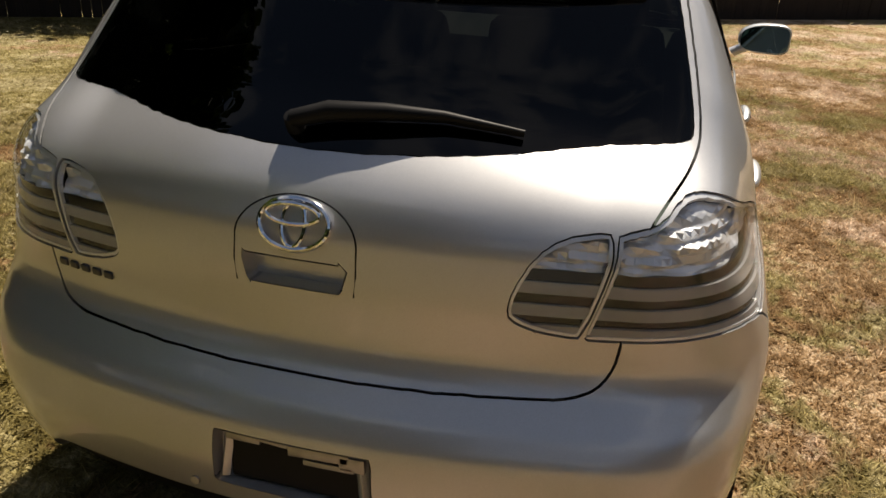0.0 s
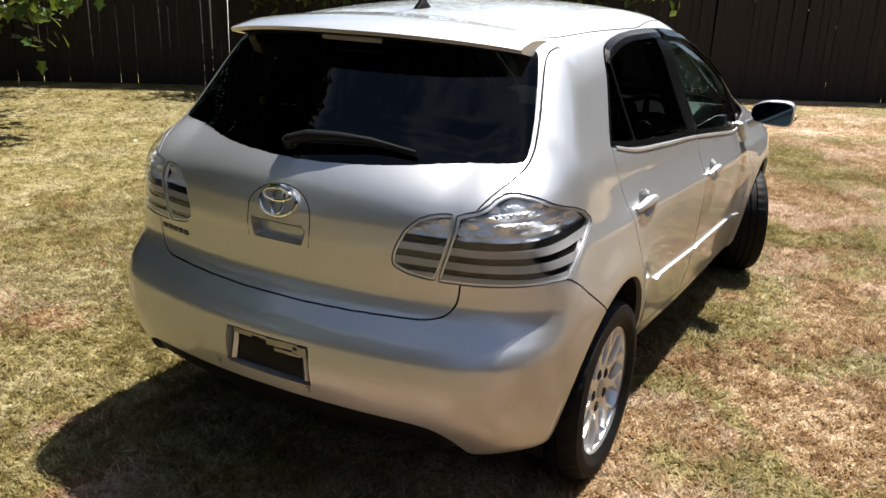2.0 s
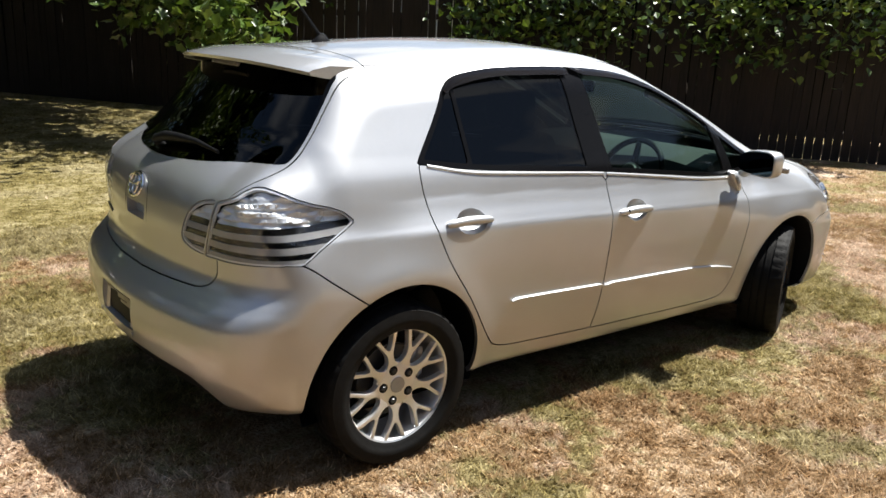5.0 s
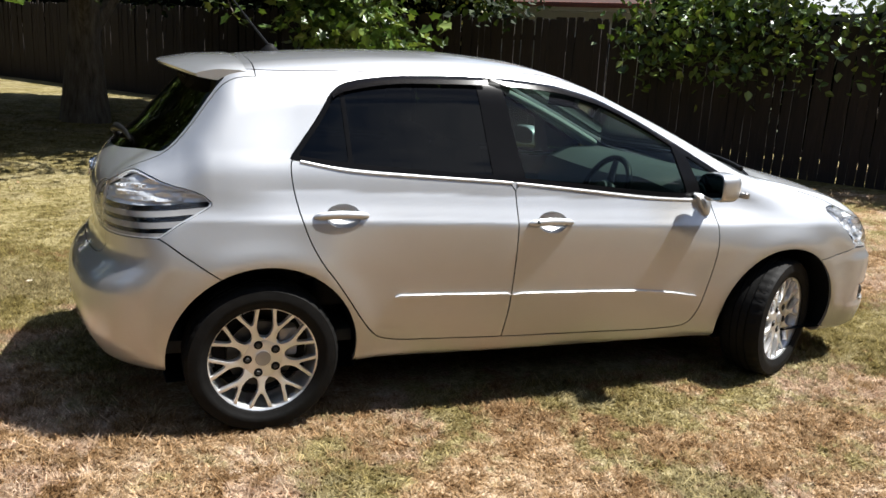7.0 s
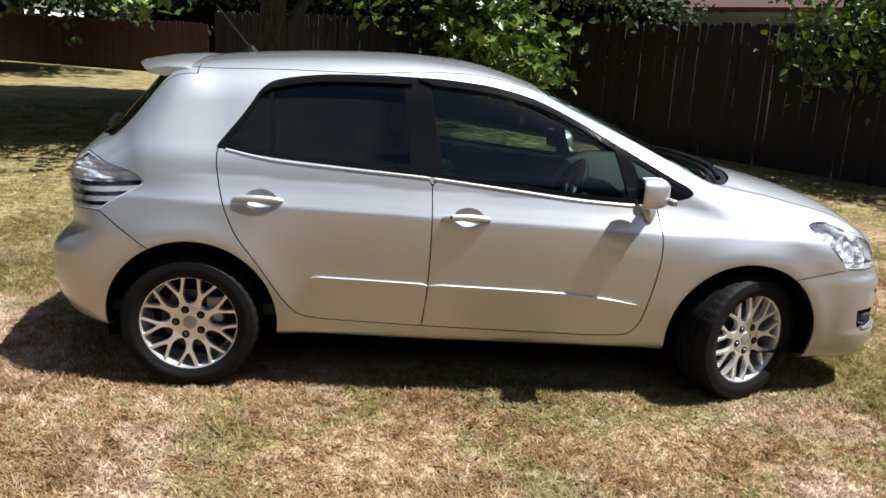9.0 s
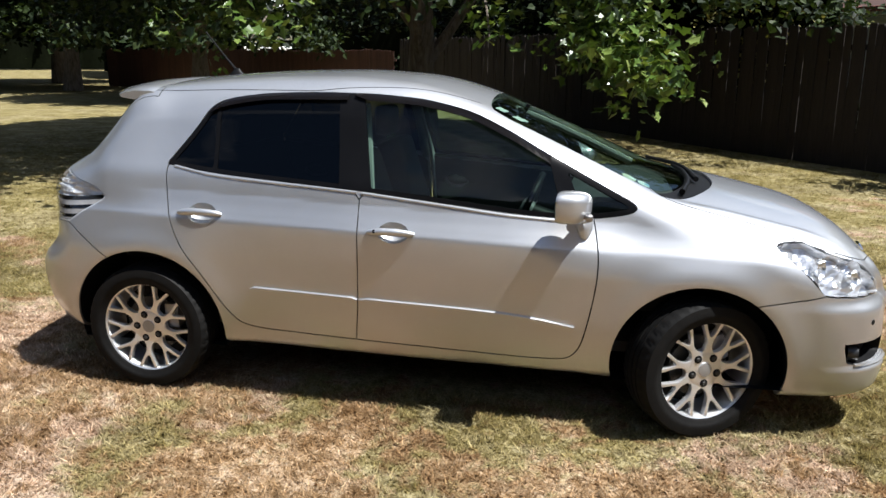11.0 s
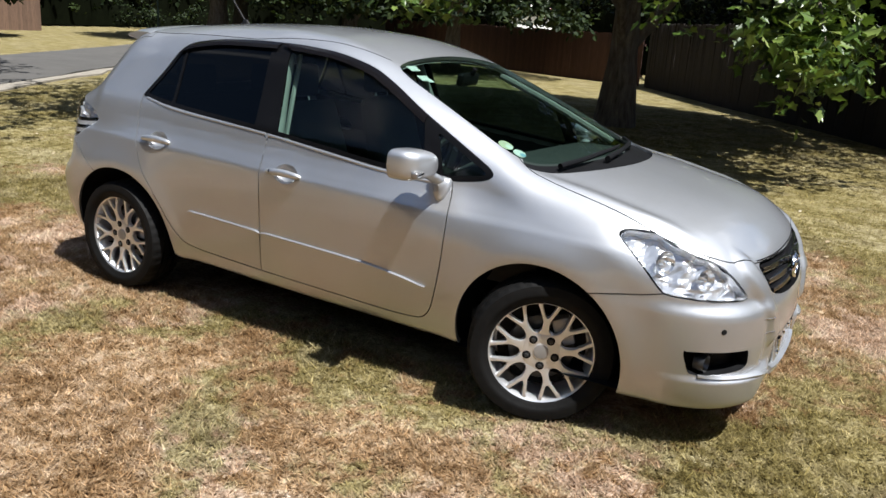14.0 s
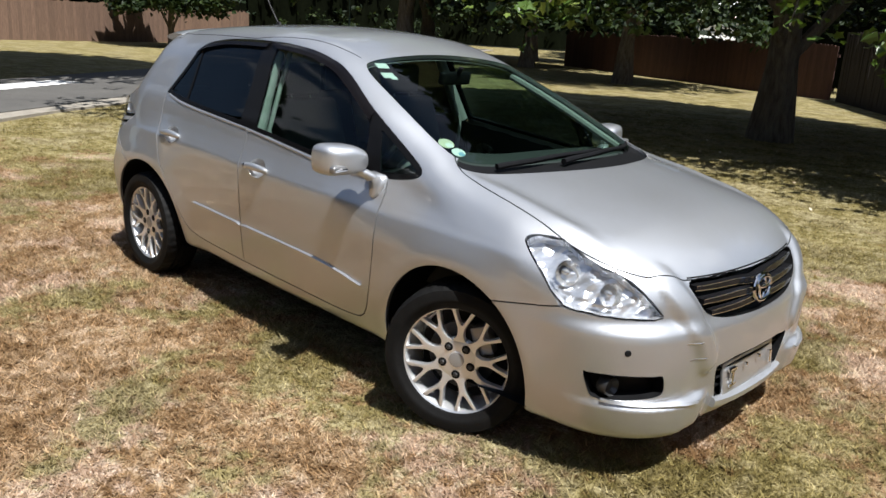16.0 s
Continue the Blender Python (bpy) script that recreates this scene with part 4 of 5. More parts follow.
right, left = mid[:, 1] < 0, mid[:, 1] >= 0
car = thing("car", "silver metallic five-door hatchback parked on the dry lawn, front wheels turned", "car")
shell_faces = (owner == "shell")
body_part = panel("body", shell_faces, SILVER, car, "silver painted body shell", edge=.02)
panel("underbody", owner == "underside", BLACK, car, "black underbody", 0, 0)
hood_part = panel("bonnet", owner == "hood", SILVER, car)
tailgate = panel("tailgate", owner == "lid", SILVER, car)
rear_bumper = panel("rear_bumper", (owner == "rear_bumper") | (owner == "plate_frame"), SILVER, car)
front_bumper = panel("front_bumper", owner == "front_bumper", SILVER, car)
panel("valance", owner == "rear_valance", BLACK, rear_bumper, "black plastic lower valance", .001, .02, -.02)
panel("cowl", owner == "cowl", BLACK, car, "black plastic scuttle panel below the windscreen", .002, .01, -.012)
panel("windscreen", owner == "windscreen", CLEAR, car, "green-tinted windscreen", 0, .004)
panel("rear_window", owner == "backlight", TINT, tailgate, "dark privacy glass", 0, .004)
panel("plate_recess", owner == "plate_recess", SILVER, rear_bumper, "silver recess for the plate", 0, -.032, lambda p: -.032 + 0 * p[:, 0])
panel("handle_recess", owner == "pull", SILVER, tailgate, "recessed grip", 0, -.035, -.035)
grille = panel("grille_backing", owner == "grille", BLACK, front_bumper, "black grille", 0, -.045, -.045)
panel("lower_grille", owner == "lower_grille", BLACK, front_bumper, "black lower grille", 0, -.05, -.05)
for mask in (right, left):
    panel("fog_recess", mask & (owner == "fog_recess"), BLACK, front_bumper, "black fog lamp recess", 0, -.06, -.06)
doors = {}
for side, mask in (("R", right), ("L", left)):
    for kind in ("front_door", "rear_door"):
        d = panel(kind, mask & (owner == kind), SILVER, car)
        doors[kind, side] = d
    for kind, cx, cz in (("front", -.071, .843), ("rear", -.990, .884)):
        panel("handle_cup", mask & (owner == kind + "_cup"), SILVER, doors[kind + "_door", side], "", -.0035, 0,
              lambda p, cx=cx, cz=cz: -.0008 - .034 * np.sqrt(np.clip(1 - np.hypot((p[:, 0] - cx) / .069, (p[:, 2] - cz) / .043) ** 2, 0, 1)), bowl=True)
        inner = panel("door_lining", mask & (owner == kind + "_door"), DASH, doors[kind + "_door", side], "grey inner door lining", .01, 0, -.055)
    panel("window_frame", mask & (owner == "window_frame"), GLOSS_BLACK, car, "black window surround and pillars", .001, .012, -.002)
    panel("window", mask & (owner == "front_glass"), CLEAR, doors["front_door", side], "lightly tinted glass", 0, .004, -.006)
    panel("vent_window", mask & (owner == "vent_glass"), CLEAR, doors["front_door", side], "lightly tinted corner glass", 0, .004, -.006)
    panel("window", mask & (owner == "rear_glass"), TINT, doors["rear_door", side], "dark privacy glass", 0, .004, -.006)
    panel("quarter_window", mask & (owner == "quarter_glass"), TINT, doors["rear_door", side], "dark privacy glass", 0, .004, -.006)
panel("headlining", (owner == "shell") & (mid[:, 2] > 1.36), TRIM, car, "pale grey roof lining", 0, 0, -.03)


# ---- lamps ----
def lamp(zone, mask, name, parent, label):
    """Clear lens, and behind it bright reflector and smoked bands."""
    lens = panel(name, mask & (owner == zone), LENS, parent, label, .0006, .03)
    P, T = P0, T0[mask & (owner == zone)]
    used, T = np.unique(T, return_inverse=True)
    P, T = P[used], T.reshape(-1, 3)
    climb = lambda p: .024 * np.clip((p[:, 0] + np.abs(p[:, 1]) + 1.08) / .38, 0, 1) ** 1.6
    levels = (.924, .903, .882, .862, .84, .823)
    inner_rim = (lambda p: ZONES[zone](p) + .0045)
    for b in levels:
        P, T = cut(P, T, lambda p, b=b: p[:, 2] - b - climb(p))
    ridges = np.arange(.936, 1.05, .024)
    for b in ridges:
        for c in (b, b + .004):
            P, T = cut(P, T, lambda p, c=c: p[:, 2] - c, .0004)
    P, T = cut(P, T, inner_rim)
    m = P[T].mean(1)
    deep = inner_rim(m) < 0
    tier = sum((m[:, 2] - climb(m) < b).astype(int) for b in levels)
    panel("rim", ~deep, LAMP_PRISM, lens, "bright edge of the lens", 0, .01, -.004, (P, T))
    for k, (mat, d, what) in enumerate(((LAMP_PRISM, -.020, "bright faceted reflector"), (SMOKE, -.012, "smoked band"), (PALE_BAND, -.006, "pale band"), (SMOKE, -.012, "smoked band"), (PALE_BAND, -.006, "pale band"), (SMOKE, -.012, "smoked band"), (PALE_BAND, -.006, "pale band"))):
        pick = deep & (tier == k)
        if pick.any():
            ripple = (lambda p: -.019 + .006 * np.sin(p[:, 1] * 90 + p[:, 0] * 55) * np.sin(p[:, 2] * 130 + p[:, 0] * 20) + .003 * np.sin(p[:, 2] * 260)) if k == 0 else d
            panel("reflector" if k == 0 else "band", pick, mat, lens, what, 0, .012, ripple, (P, T), k == 0)
    return lens


for mask in (right, left):
    lamp("tail_lamp", mask, "tail_lamp", car, "clear smoked-band tail lamp wrapping the corner")
    lamp("lid_lamp", mask, "tail_lamp", tailgate, "small clear smoked-band lamp on the tailgate")
    lens = panel("head_lamp", mask & (owner == "head_lamp"), LENS, car, "clear head lamp with bright reflectors", .0008, .03)
    pick = mask & (owner == "head_lamp")
    jig = lambda p: -.045 + .011 * np.sin(p[:, 0] * 43 + p[:, 2] * 31) * np.sin(p[:, 1] * 52 - p[:, 2] * 61) + .003 * np.sin(p[:, 0] * 95 - p[:, 2] * 20) * np.sin(p[:, 2] * 110)
    panel("reflector", pick, LAMP_WHITE, lens, "bright faceted reflector", .004, -.04, jig, flat=True)
    s = -1 if mask is right else 1
    for x, y, z, r in ((1.71, .74, .765, .046), (1.85, .68, .715, .042)):
        c = meet([(x + .3, s * (y + .3), z)], np.array((-1, -s, 0)) / math.sqrt(2))[0]
        d = Vector((.80, s * .55, .10)).normalized()
        m = Matrix.Translation(Vector(c) - d * .045) @ d.to_track_quat("Y", "Z").to_matrix().to_4x4()
        bm = lathe([(.004, -.02), (r * .5, -.012), (r * .82, .006), (r, .022)], 28)
        bm.transform(m)
        bowl = part("bowl", bm, LAMP, lens, "bright round bowl")
        bm = lathe([(0, .022), (r * .18, .018), (r * .27, .004), (r * .28, -.012)], 20)
        bm.transform(m)
        part("bulb_cover", bm, LAMP, bowl)


# ---- wheels ----
def wheel_at(x, y, z, turn, spin=0):
    """A nine-spoke forked alloy wheel; its face looks to -y before turning."""
    m = pose(x, y, z, 0, 0, turn) @ pose(0, 0, 0, 0, spin, 0)

    def add(name, bm, mat, parent, label="", angle=35):
        bm.transform(m)
        return part(name, bm, mat, parent, label, True, angle)

    barrel = add("wheel", lathe([(.150, .085), (.205, .085), (.214, .098), (.222, .098), (.206, .07), (.198, 0), (.206, -.066), (.212, -.082), (.226, -.090), (.230, -.086), (.228, -.080), (.215, -.070), (.212, -.05)], 64), ALLOY, car, "silver nine-spoke forked alloy wheel")
    t = lathe([(.216, .094), (.225, .102), (.262, .108), (.292, .103), (.309, .09), (.3155, .072), (.3165, .042), (.309, .041), (.309, .034), (.317, .033), (.3175, .005), (.310, .004), (.310, -.004), (.3175, -.005), (.317, -.033), (.309, -.034), (.309, -.041), (.3165, -.042), (.3155, -.072),
               (.309, -.09), (.300, -.098), (.298, -.1025), (.288, -.1035), (.262, -.108), (.243, -.106), (.240, -.103), (.225, -.100), (.216, -.092)], 160)
    for v in t.verts:
        r = math.hypot(v.co.x, v.co.z)
        k = (.235 + (r - .235) * .875) / r if r > .235 else 1
        v.co.x, v.co.z = v.co.x * k, v.co.z * k
        r = math.hypot(v.co.x, v.co.z)
        k = round(math.atan2(v.co.z, v.co.x) / (2 * math.pi) * 160)
        if r > .296 and abs(v.co.y) > .044 and (k + round(abs(v.co.y) * 60)) % 4 == 0:
            v.co.x *= 1 - .007 / r
            v.co.z *= 1 - .007 / r
    add("tyre", t, RUBBER, barrel, "black road tyre", 50)
    fork = [(.031, .074), (.0155, .096), (.0125, .116), (.0150, .136), (.0285, .166), (.0500, .209), (.0350, .216), (.0230, .187), (.0125, .163), (.0040, .150)]
    outline = fork + [(-a, b) for a, b in reversed(fork)]
    for k in range(9):
        bm = prism(outline, .026, 0)
        bmesh.ops.bevel(bm, geom=[e for e in bm.edges if all(abs(v.co.y) < 1e-6 for v in e.verts)], offset=.0035, segments=2, profile=.6, affect="EDGES")
        for v in bm.verts:
            v.co.y += -.082 + .10 * (.215 - v.co.z) ** 2 * 6
        bm.transform(pose(0, 0, 0, 0, 40 * k + 183, 0))
        add("spoke", bm, ALLOY, barrel, "", 30)
    add("hub", lathe([(0, -.072), (.034, -.072), (.036, -.0705), (.050, -.0705), (.078, -.070), (.088, -.064), (.090, -.045), (.060, -.03), (0, -.03)], 40), ALLOY, barrel)
    add("cap", lathe([(0, -.0765), (.020, -.0762), (.030, -.0745), (.032, -.070)], 32), plain("wheel_cap", (.36, .36, .36), .35, metal=.6, vary=.1) if "wheel_cap" not in bpy.data.materials else bpy.data.materials["wheel_cap"], barrel, "dull grey centre cap")
    for k in range(5):
        a = math.radians(72 * k + 36)
        c = Matrix.Translation((.061 * math.cos(a), 0, .061 * math.sin(a)))
        # black disc on the hub stands in for the shade inside a bolt hole
        bm = lathe([(.018, -.0705), (.0175, -.0722), (.0150, -.0728), (0, -.0726)], 18)
        bm.transform(c)
        add("bolt_hole", bm, BLACK, barrel)
        bm = lathe([(0, -.0775), (.0075, -.0775), (.0095, -.0755), (.0105, -.069)], 6)
        bm.transform(c)
        add("wheel_nut", bm, DARK_STEEL, barrel)
    add("brake_disc", lathe([(.05, -.012), (.136, -.012), (.138, -.010), (.138, .010), (.136, .012), (.05, .012)], 40), DARK_STEEL, barrel, "dark steel brake disc")
    add("dust_shield", lathe([(.05, .045), (.19, .045), (.19, .050), (.05, .050)], 32), BLACK, barrel)
    add("brake_caliper", block((.075, .07, .12), (.105, .0, .05), .012), STEEL, barrel)
    return barrel


for x, y, z, turn in ((-1.305, -.748, .309, 0), (-1.305, .748, .309, 180), (1.268, -.765, .306, 24), (1.268, .765, .306, 204)):
    wheel_at(x, y, z, turn, 0 if x < 0 else -18)
for (cx, cz, r), s in ((a, s) for a in ARCHES for s in (-1, 1)):
    bm = lathe([(.02, .44), (r + .012, .44), (r + .012, .862)], 48)
    for v in bm.verts:
        v.co = Vector((v.co.x + cx, s * v.co.y, max(v.co.z + cz, .225)))
    outer = [v for v in bm.verts if abs(v.co.y) > .5]
    for v, q in zip(outer, on_side([v.co.x for v in outer], [max(v.co.z, .3) for v in outer], s)):
        v.co.y = s * min(abs(v.co.y), abs(q[1]) - .016)
    part("arch_liner", bm, BLACK, car, "black plastic wheel arch liner")


# ---- outside trim ----
def ribbon(name, pts, normals, heights, proud, mat, parent, label="", ups=None, sink=.004):
    """A rounded strip laid on the body along pts."""
    n = len(pts)
    pts, normals = np.asarray(pts), np.asarray(normals)
    t = np.gradient(pts, axis=0)
    t /= np.linalg.norm(t, axis=1)[:, None]
    up = np.cross(normals, t) if ups is None else np.broadcast_to(ups, pts.shape)
    h = np.broadcast_to(np.asarray(heights, float), (n,))[:, None]
    pr = np.broadcast_to(np.asarray(proud, float), (n,))[:, None]
    rows = [pts - up * h / 2 - normals * sink, pts - up * h / 2 + normals * pr * .5, pts - up * h * .36 + normals * pr, pts + up * h * .36 + normals * pr, pts + up * h / 2 + normals * pr * .5, pts + up * h / 2 - normals * sink]
    v = np.stack(rows, 1).reshape(-1, 3)
    f = [(6 * i + j, 6 * i + j + 1, 6 * i + j + 7, 6 * i + j + 6) for i in range(n - 1) for j in range(5)]
    f += [(6 * i + 5, 6 * i, 6 * i + 6, 6 * i + 11) for i in range(n - 1)]
    f += [tuple(range(5, -1, -1)), tuple(range(6 * n - 6, 6 * n))]
    bm = bmesh.new()
    me = bpy.data.meshes.new("strip")
    me.from_pydata(v.tolist(), [], f)
    bm.from_mesh(me)
    bpy.data.meshes.remove(me)
    bmesh.ops.recalc_face_normals(bm, faces=bm.faces[:])
    return part(name, bm, mat, parent, label, True, 50)


strip_line = curve((-.77, .538), (-.22, .524), (.37, .505), (.74, .466))
dlo_top = curve((-1.06, 1.235), (-1.0, 1.345), (-.92, 1.392), (-.67, 1.424), (-.32, 1.429), (-.04, 1.414), (.20, 1.367), (.38, 1.295), (.64, 1.16))
dlo_low = curve((-1.17, 1.098), (-.94, 1.058), (-.65, 1.037), (-.30, 1.016), (.10, .977), (.49, .938), (.76, .925), (.95, .95))
for side, s in (("R", -1), ("L", 1)):
    for kind, x0, x1 in (("rear_door", -.765, -.240), ("front_door", -.232, .735)):
        x = np.linspace(x0, x1, 24)
        p = on_side(x, strip_line(x), s)
        taper = np.clip(np.minimum((x - x0) / .02, (x1 - x) / (.02 if kind == "rear_door" else .12)), .12, 1)
        ribbon("side_moulding", p, facing(p), .021 * taper, .011, SILVER, doors[kind, side], "silver side moulding")
    # added strip, stands in for the highlight on the paint lip below the windows
    for kind, x0, x1 in (("rear_door", -1.15, -.25), ("front_door", -.23, .74)):
        x = np.linspace(x0, x1, 24)
        p = on_side(x, dlo_low(x) - .006, s)
        ribbon("belt_moulding", p, facing(p), .013, .004, SILVER, doors[kind, side], "silver strip in place of a paint highlight below the windows")
    for x0, x1 in ((-1.005, -.335), (-.305, .60)):
        x = np.linspace(x0, x1, 26)
        z = dlo_top(x)
        a, b = on_side(x, z + .004, s), on_side(x, z - .032 * np.clip((x - x0 + .05) / .12, .3, 1), s)
        n = facing(b)
        b = b + n * .012
        v = np.concatenate([a + facing(a) * .001, (a + b) / 2 + n * .006, b, b - n * .003, (a + b) / 2 + n * .003, a - facing(a) * .002])
        k = len(x)
        f = [(j * k + i, j * k + i + 1, ((j + 1) % 6) * k + i + 1, ((j + 1) % 6) * k + i) for j in range(6) for i in range(k - 1)]
        solid("rain_visor", v, f, VISOR, car, "smoked plastic rain visor above the side window")
    for kind, x0, x1, zc in (("rear_door", -1.108, -.890, .881), ("front_door", -.188, .026, .840)):
        x = np.linspace(x0, x1, 18)
        u = (x - x0) / (x1 - x0)
        p = on_side(x, zc + .004 * np.sin(u * math.pi), s)
        n = facing(p)
        bow = .002 + .011 * np.sin(np.clip(u, 0, 1) * math.pi) ** .5
        q = p + n * bow[:, None]
        r = [.007 + .0105 * math.sin(math.pi * min(1, max(0, t))) ** .4 for t in u]
        bm = tube([tuple(c) for c in q], r, 12)
        h = part("door_handle", bm, SILVER, doors[kind, side], "silver pull handle", True, 60)
        if kind == "front_door":
            bm = lathe([(0, .004), (.008, .004), (.009, -.004)], 14)
            c = q[3] + n[3] * .011
            bm.transform(Matrix.Translation(c) @ Vector(n[3]).to_track_quat("Y", "Z").to_matrix().to_4x4())
            part("key_cylinder", bm, BLACK, h, "black key cylinder")


def spoiler():
    v, f, n = [], [], 41
    for y in np.linspace(-.555, .555, n):
        u = abs(y) / .555
        zf = on_top(-1.335, y)[0][2]
        zr = 1.437 - .030 * u ** 2.5
        xr = -1.655 + .13 * u ** 2.2
        xb = -1.475 + .085 * u ** 2
        zb = 1.408 - .028 * u ** 2
        v += [(-1.335, y, zf + .001), (-1.36, y, zf + .006), ((-1.36 + xr) / 2, y, (zf + zr) / 2 + .012), (xr + .02, y, zr + .004), (xr, y, zr - .004), (xr + .008, y, zr - .016), ((xr + xb) / 2, y, (zr + zb) / 2 - .012), (xb, y, zb - .004), (-1.36, y, zf - .03)]
    for i in range(n - 1):
        for j in range(9):
            a, b = 9 * i + j, 9 * i + (j + 1) % 9
            f.append((a, b, b + 9, a + 9))
    f += [tuple(range(9))[::-1], tuple(range(9 * n - 9, 9 * n))]
    bm = bmesh.new()
    me = bpy.data.meshes.new("s")
    me.from_pydata(v, [], f)
    bm.from_mesh(me)
    bpy.data.meshes.remove(me)
    bmesh.ops.recalc_face_normals(bm, faces=bm.faces[:])
    ob = part("roof_spoiler", bm, SILVER, tailgate, "silver roof spoiler", True, 40)
    # black sheet just below its underside, added to darken it
    low = [tuple(np.array(v[9 * i + j]) + np.array((0, 0, -.003))) for i in range(2, n - 2) for j in (5, 6, 7)]
    g = [(3 * i + j, 3 * i + j + 1, 3 * i + j + 4, 3 * i + j + 3) for i in range(n - 5) for j in (0, 1)]
    solid("underside", low, g, BLACK, ob, "black sheet over the underside of the spoiler", True)
    return ob


wing = spoiler()
part("brake_light", block((.018, .22, .016), (-1.575, 0, 1.404), .004, 2, pose(0, 0, 0, 0, 25, 0)), PALE_BAND, wing, "clear high brake light")
bm = lathe([(0, .034), (.010, .032), (.016, .02), (.030, .0), (.03, -.012)], 20, "Z")
bm.transform(Matrix.Translation((-1.155, 0, 1.492)) @ Matrix.Diagonal((1.5, .8, 1, 1)))
mast = part("aerial", bm, BLACK, car, "black roof aerial")
part("rod", tube([(-1.16, 0, 1.515), (-1.24, 0, 1.61), (-1.325, 0, 1.715)], [.0065, .005, .004], 8), BLACK, mast)

# rear emblem, badge and its groove
def oval(name, centre, n, rx, rz, r, mat, parent, label="", start=0, end=2 * math.pi, tilt=0.0):
    q = Vector(n).to_track_quat("Y", "Z").to_matrix()
    pts = [Vector(centre) + q @ (Matrix.Rotation(tilt, 3, "Y") @ Vector((rx * math.cos(a), .004, rz * math.sin(a)))) for a in np.linspace(start, end, 33)]
    return part(name, tube(pts, r, 8), mat, parent, label)


e = on_tail(0.0, .957)[0]
en = Vector(facing(e)[0])
emblem = oval("emblem", e, en, .066, .045, .0055, CHROME, tailgate, "chrome oval emblem")
oval("inner_ring", e, en, .022, .041, .0045, CHROME, emblem)
oval("inner_ring", Vector(e) + Vector((-.004, 0, .020)), en, .050, .018, .0045, CHROME, emblem)
y = .116 * np.cos(np.linspace(math.pi * 1.02, -.02 * math.pi, 40))
z = .925 + .079 * np.sin(np.linspace(math.pi * 1.02, -.02 * math.pi, 40))
p = on_tail(np.concatenate([[-.114, -.117], y, [.117, .112]]), np.concatenate([[.838, .88], z, [.88, .838]]))
part("groove", tube([tuple(q - facing(q)[0] * .0012) for q in p], .0022, 6), BLACK, tailgate, "dark panel line round the emblem")
for k in range(5):
    yy = .545 - .031 * k
    c = on_tail(yy, .777)[0]
    n = facing(c)[0]
    m = Matrix.Translation(c + n * .002) @ Vector(n).to_track_quat("Y", "Z").to_matrix().to_4x4()
    part("badge_bar", block((.022, .006, .016), (0, 0, 0), .002, 1), DARK_STEEL, tailgate).data.transform(m)

# rear wiper
p = on_tail(np.array([.045, -.02, -.12, -.22, -.36]), np.array([1.098, 1.112, 1.119, 1.122, 1.108]))
n = facing(p)
bm = tube([tuple(a + b * h) for a, b, h in zip(p, n, (.026, .030, .028, .022, .016))], [.016, .019, .016, .010, .005], 14)
wiper = part("rear_wiper", bm, BLACK, tailgate, "black rear wiper arm")
part("blade", tube([tuple(a + b * .012) for a, b in zip(p[1:], n[1:])], .006, 8), RUBBER, wiper)
bm = lathe([(0, .036), (.013, .034), (.016, .02), (.018, .0)], 16)
bm.transform(Matrix.Translation(p[0]) @ Vector(n[0]).to_track_quat("Y", "Z").to_matrix().to_4x4())
part("pivot", bm, BLACK, wiper)

# fittings in the rear plate recess
# solid black slab stands in for the shade of an opening in the recess
part("plate_opening", block((.012, .262, .088), (-2.020, -.030, .508), .004), BLACK, rear_bumper, "black slab in place of the shaded opening behind the missing plate")
for y, z, w, h in ((.07, .560, .07, .018), (.01, .563, .06, .012), (-.08, .556, .12, .022), (-.145, .550, .05, .030), (-.10, .536, .10, .012)):
    part("plate_fixing", block((.016, w, h), (-2.026, y, z), .003, 2, pose(0, 0, 0, 4 * math.sin(90 * y), 0, 0)), STEEL, rear_bumper, "bare metal strip of the plate holder")
for s, y in ((-1, -.166), (1, .108)):
    part("plate_tab", block((.020, .016, .094), (-2.024, y, .512), .003, 2, pose(0, 0, 0, s * 8, 0, s * 35)), SILVER, rear_bumper, "silver flange in the plate recess")
    bm = lathe([(0, .004), (.009, .003), (.010, 0)], 12)
    bm.transform(Matrix.Translation(on_tail(s * .175, .440)[0] + np.array((-.004, 0, 0))) @ Vector((-1, 0, 0)).to_track_quat("Y", "Z").to_matrix().to_4x4())
    part("screw", bm, STEEL, rear_bumper)

# grille, emblem, lower grille and plate blank
for k, z0 in enumerate((.708, .668, .628)):
    w = (.405, .385, .345)[k]
    y = np.linspace(-w, w, 41)
    u = np.abs(y) / w
    z = z0 + (.010, .004, .0)[k] * u ** 2 + (-.014, -.008, .006)[k] * np.exp(-(y / .10) ** 2)
    p = on_nose(y, z) - np.array((.016, 0, 0))
    n = np.tile((1.0, 0, 0), (41, 1))
    tall = .027 - .009 * u ** 2
    bar = ribbon("grille_bar", p, n, tall, .016, GRILLE, front_bumper, "gloss black grille bar", (0, 0, 1), .02)
    ribbon("bright_edge", p + np.array((.010, 0, 0)) + np.outer(tall * .42, (0, 0, 1)), n, .0026, .005, SATIN, bar, "bright metal edge", (0, 0, 1), .004)
    ribbon("bright_edge", p + np.array((.008, 0, 0)) - np.outer(tall * .5, (0, 0, 1)), n, .0036, .006, SATIN, bar, "bright metal edge", (0, 0, 1), .004)
y = np.linspace(-.43, .43, 31)
p = on_nose(y, .742 + .010 * (np.abs(y) / .43) ** 2) - np.array((.006, 0, 0))
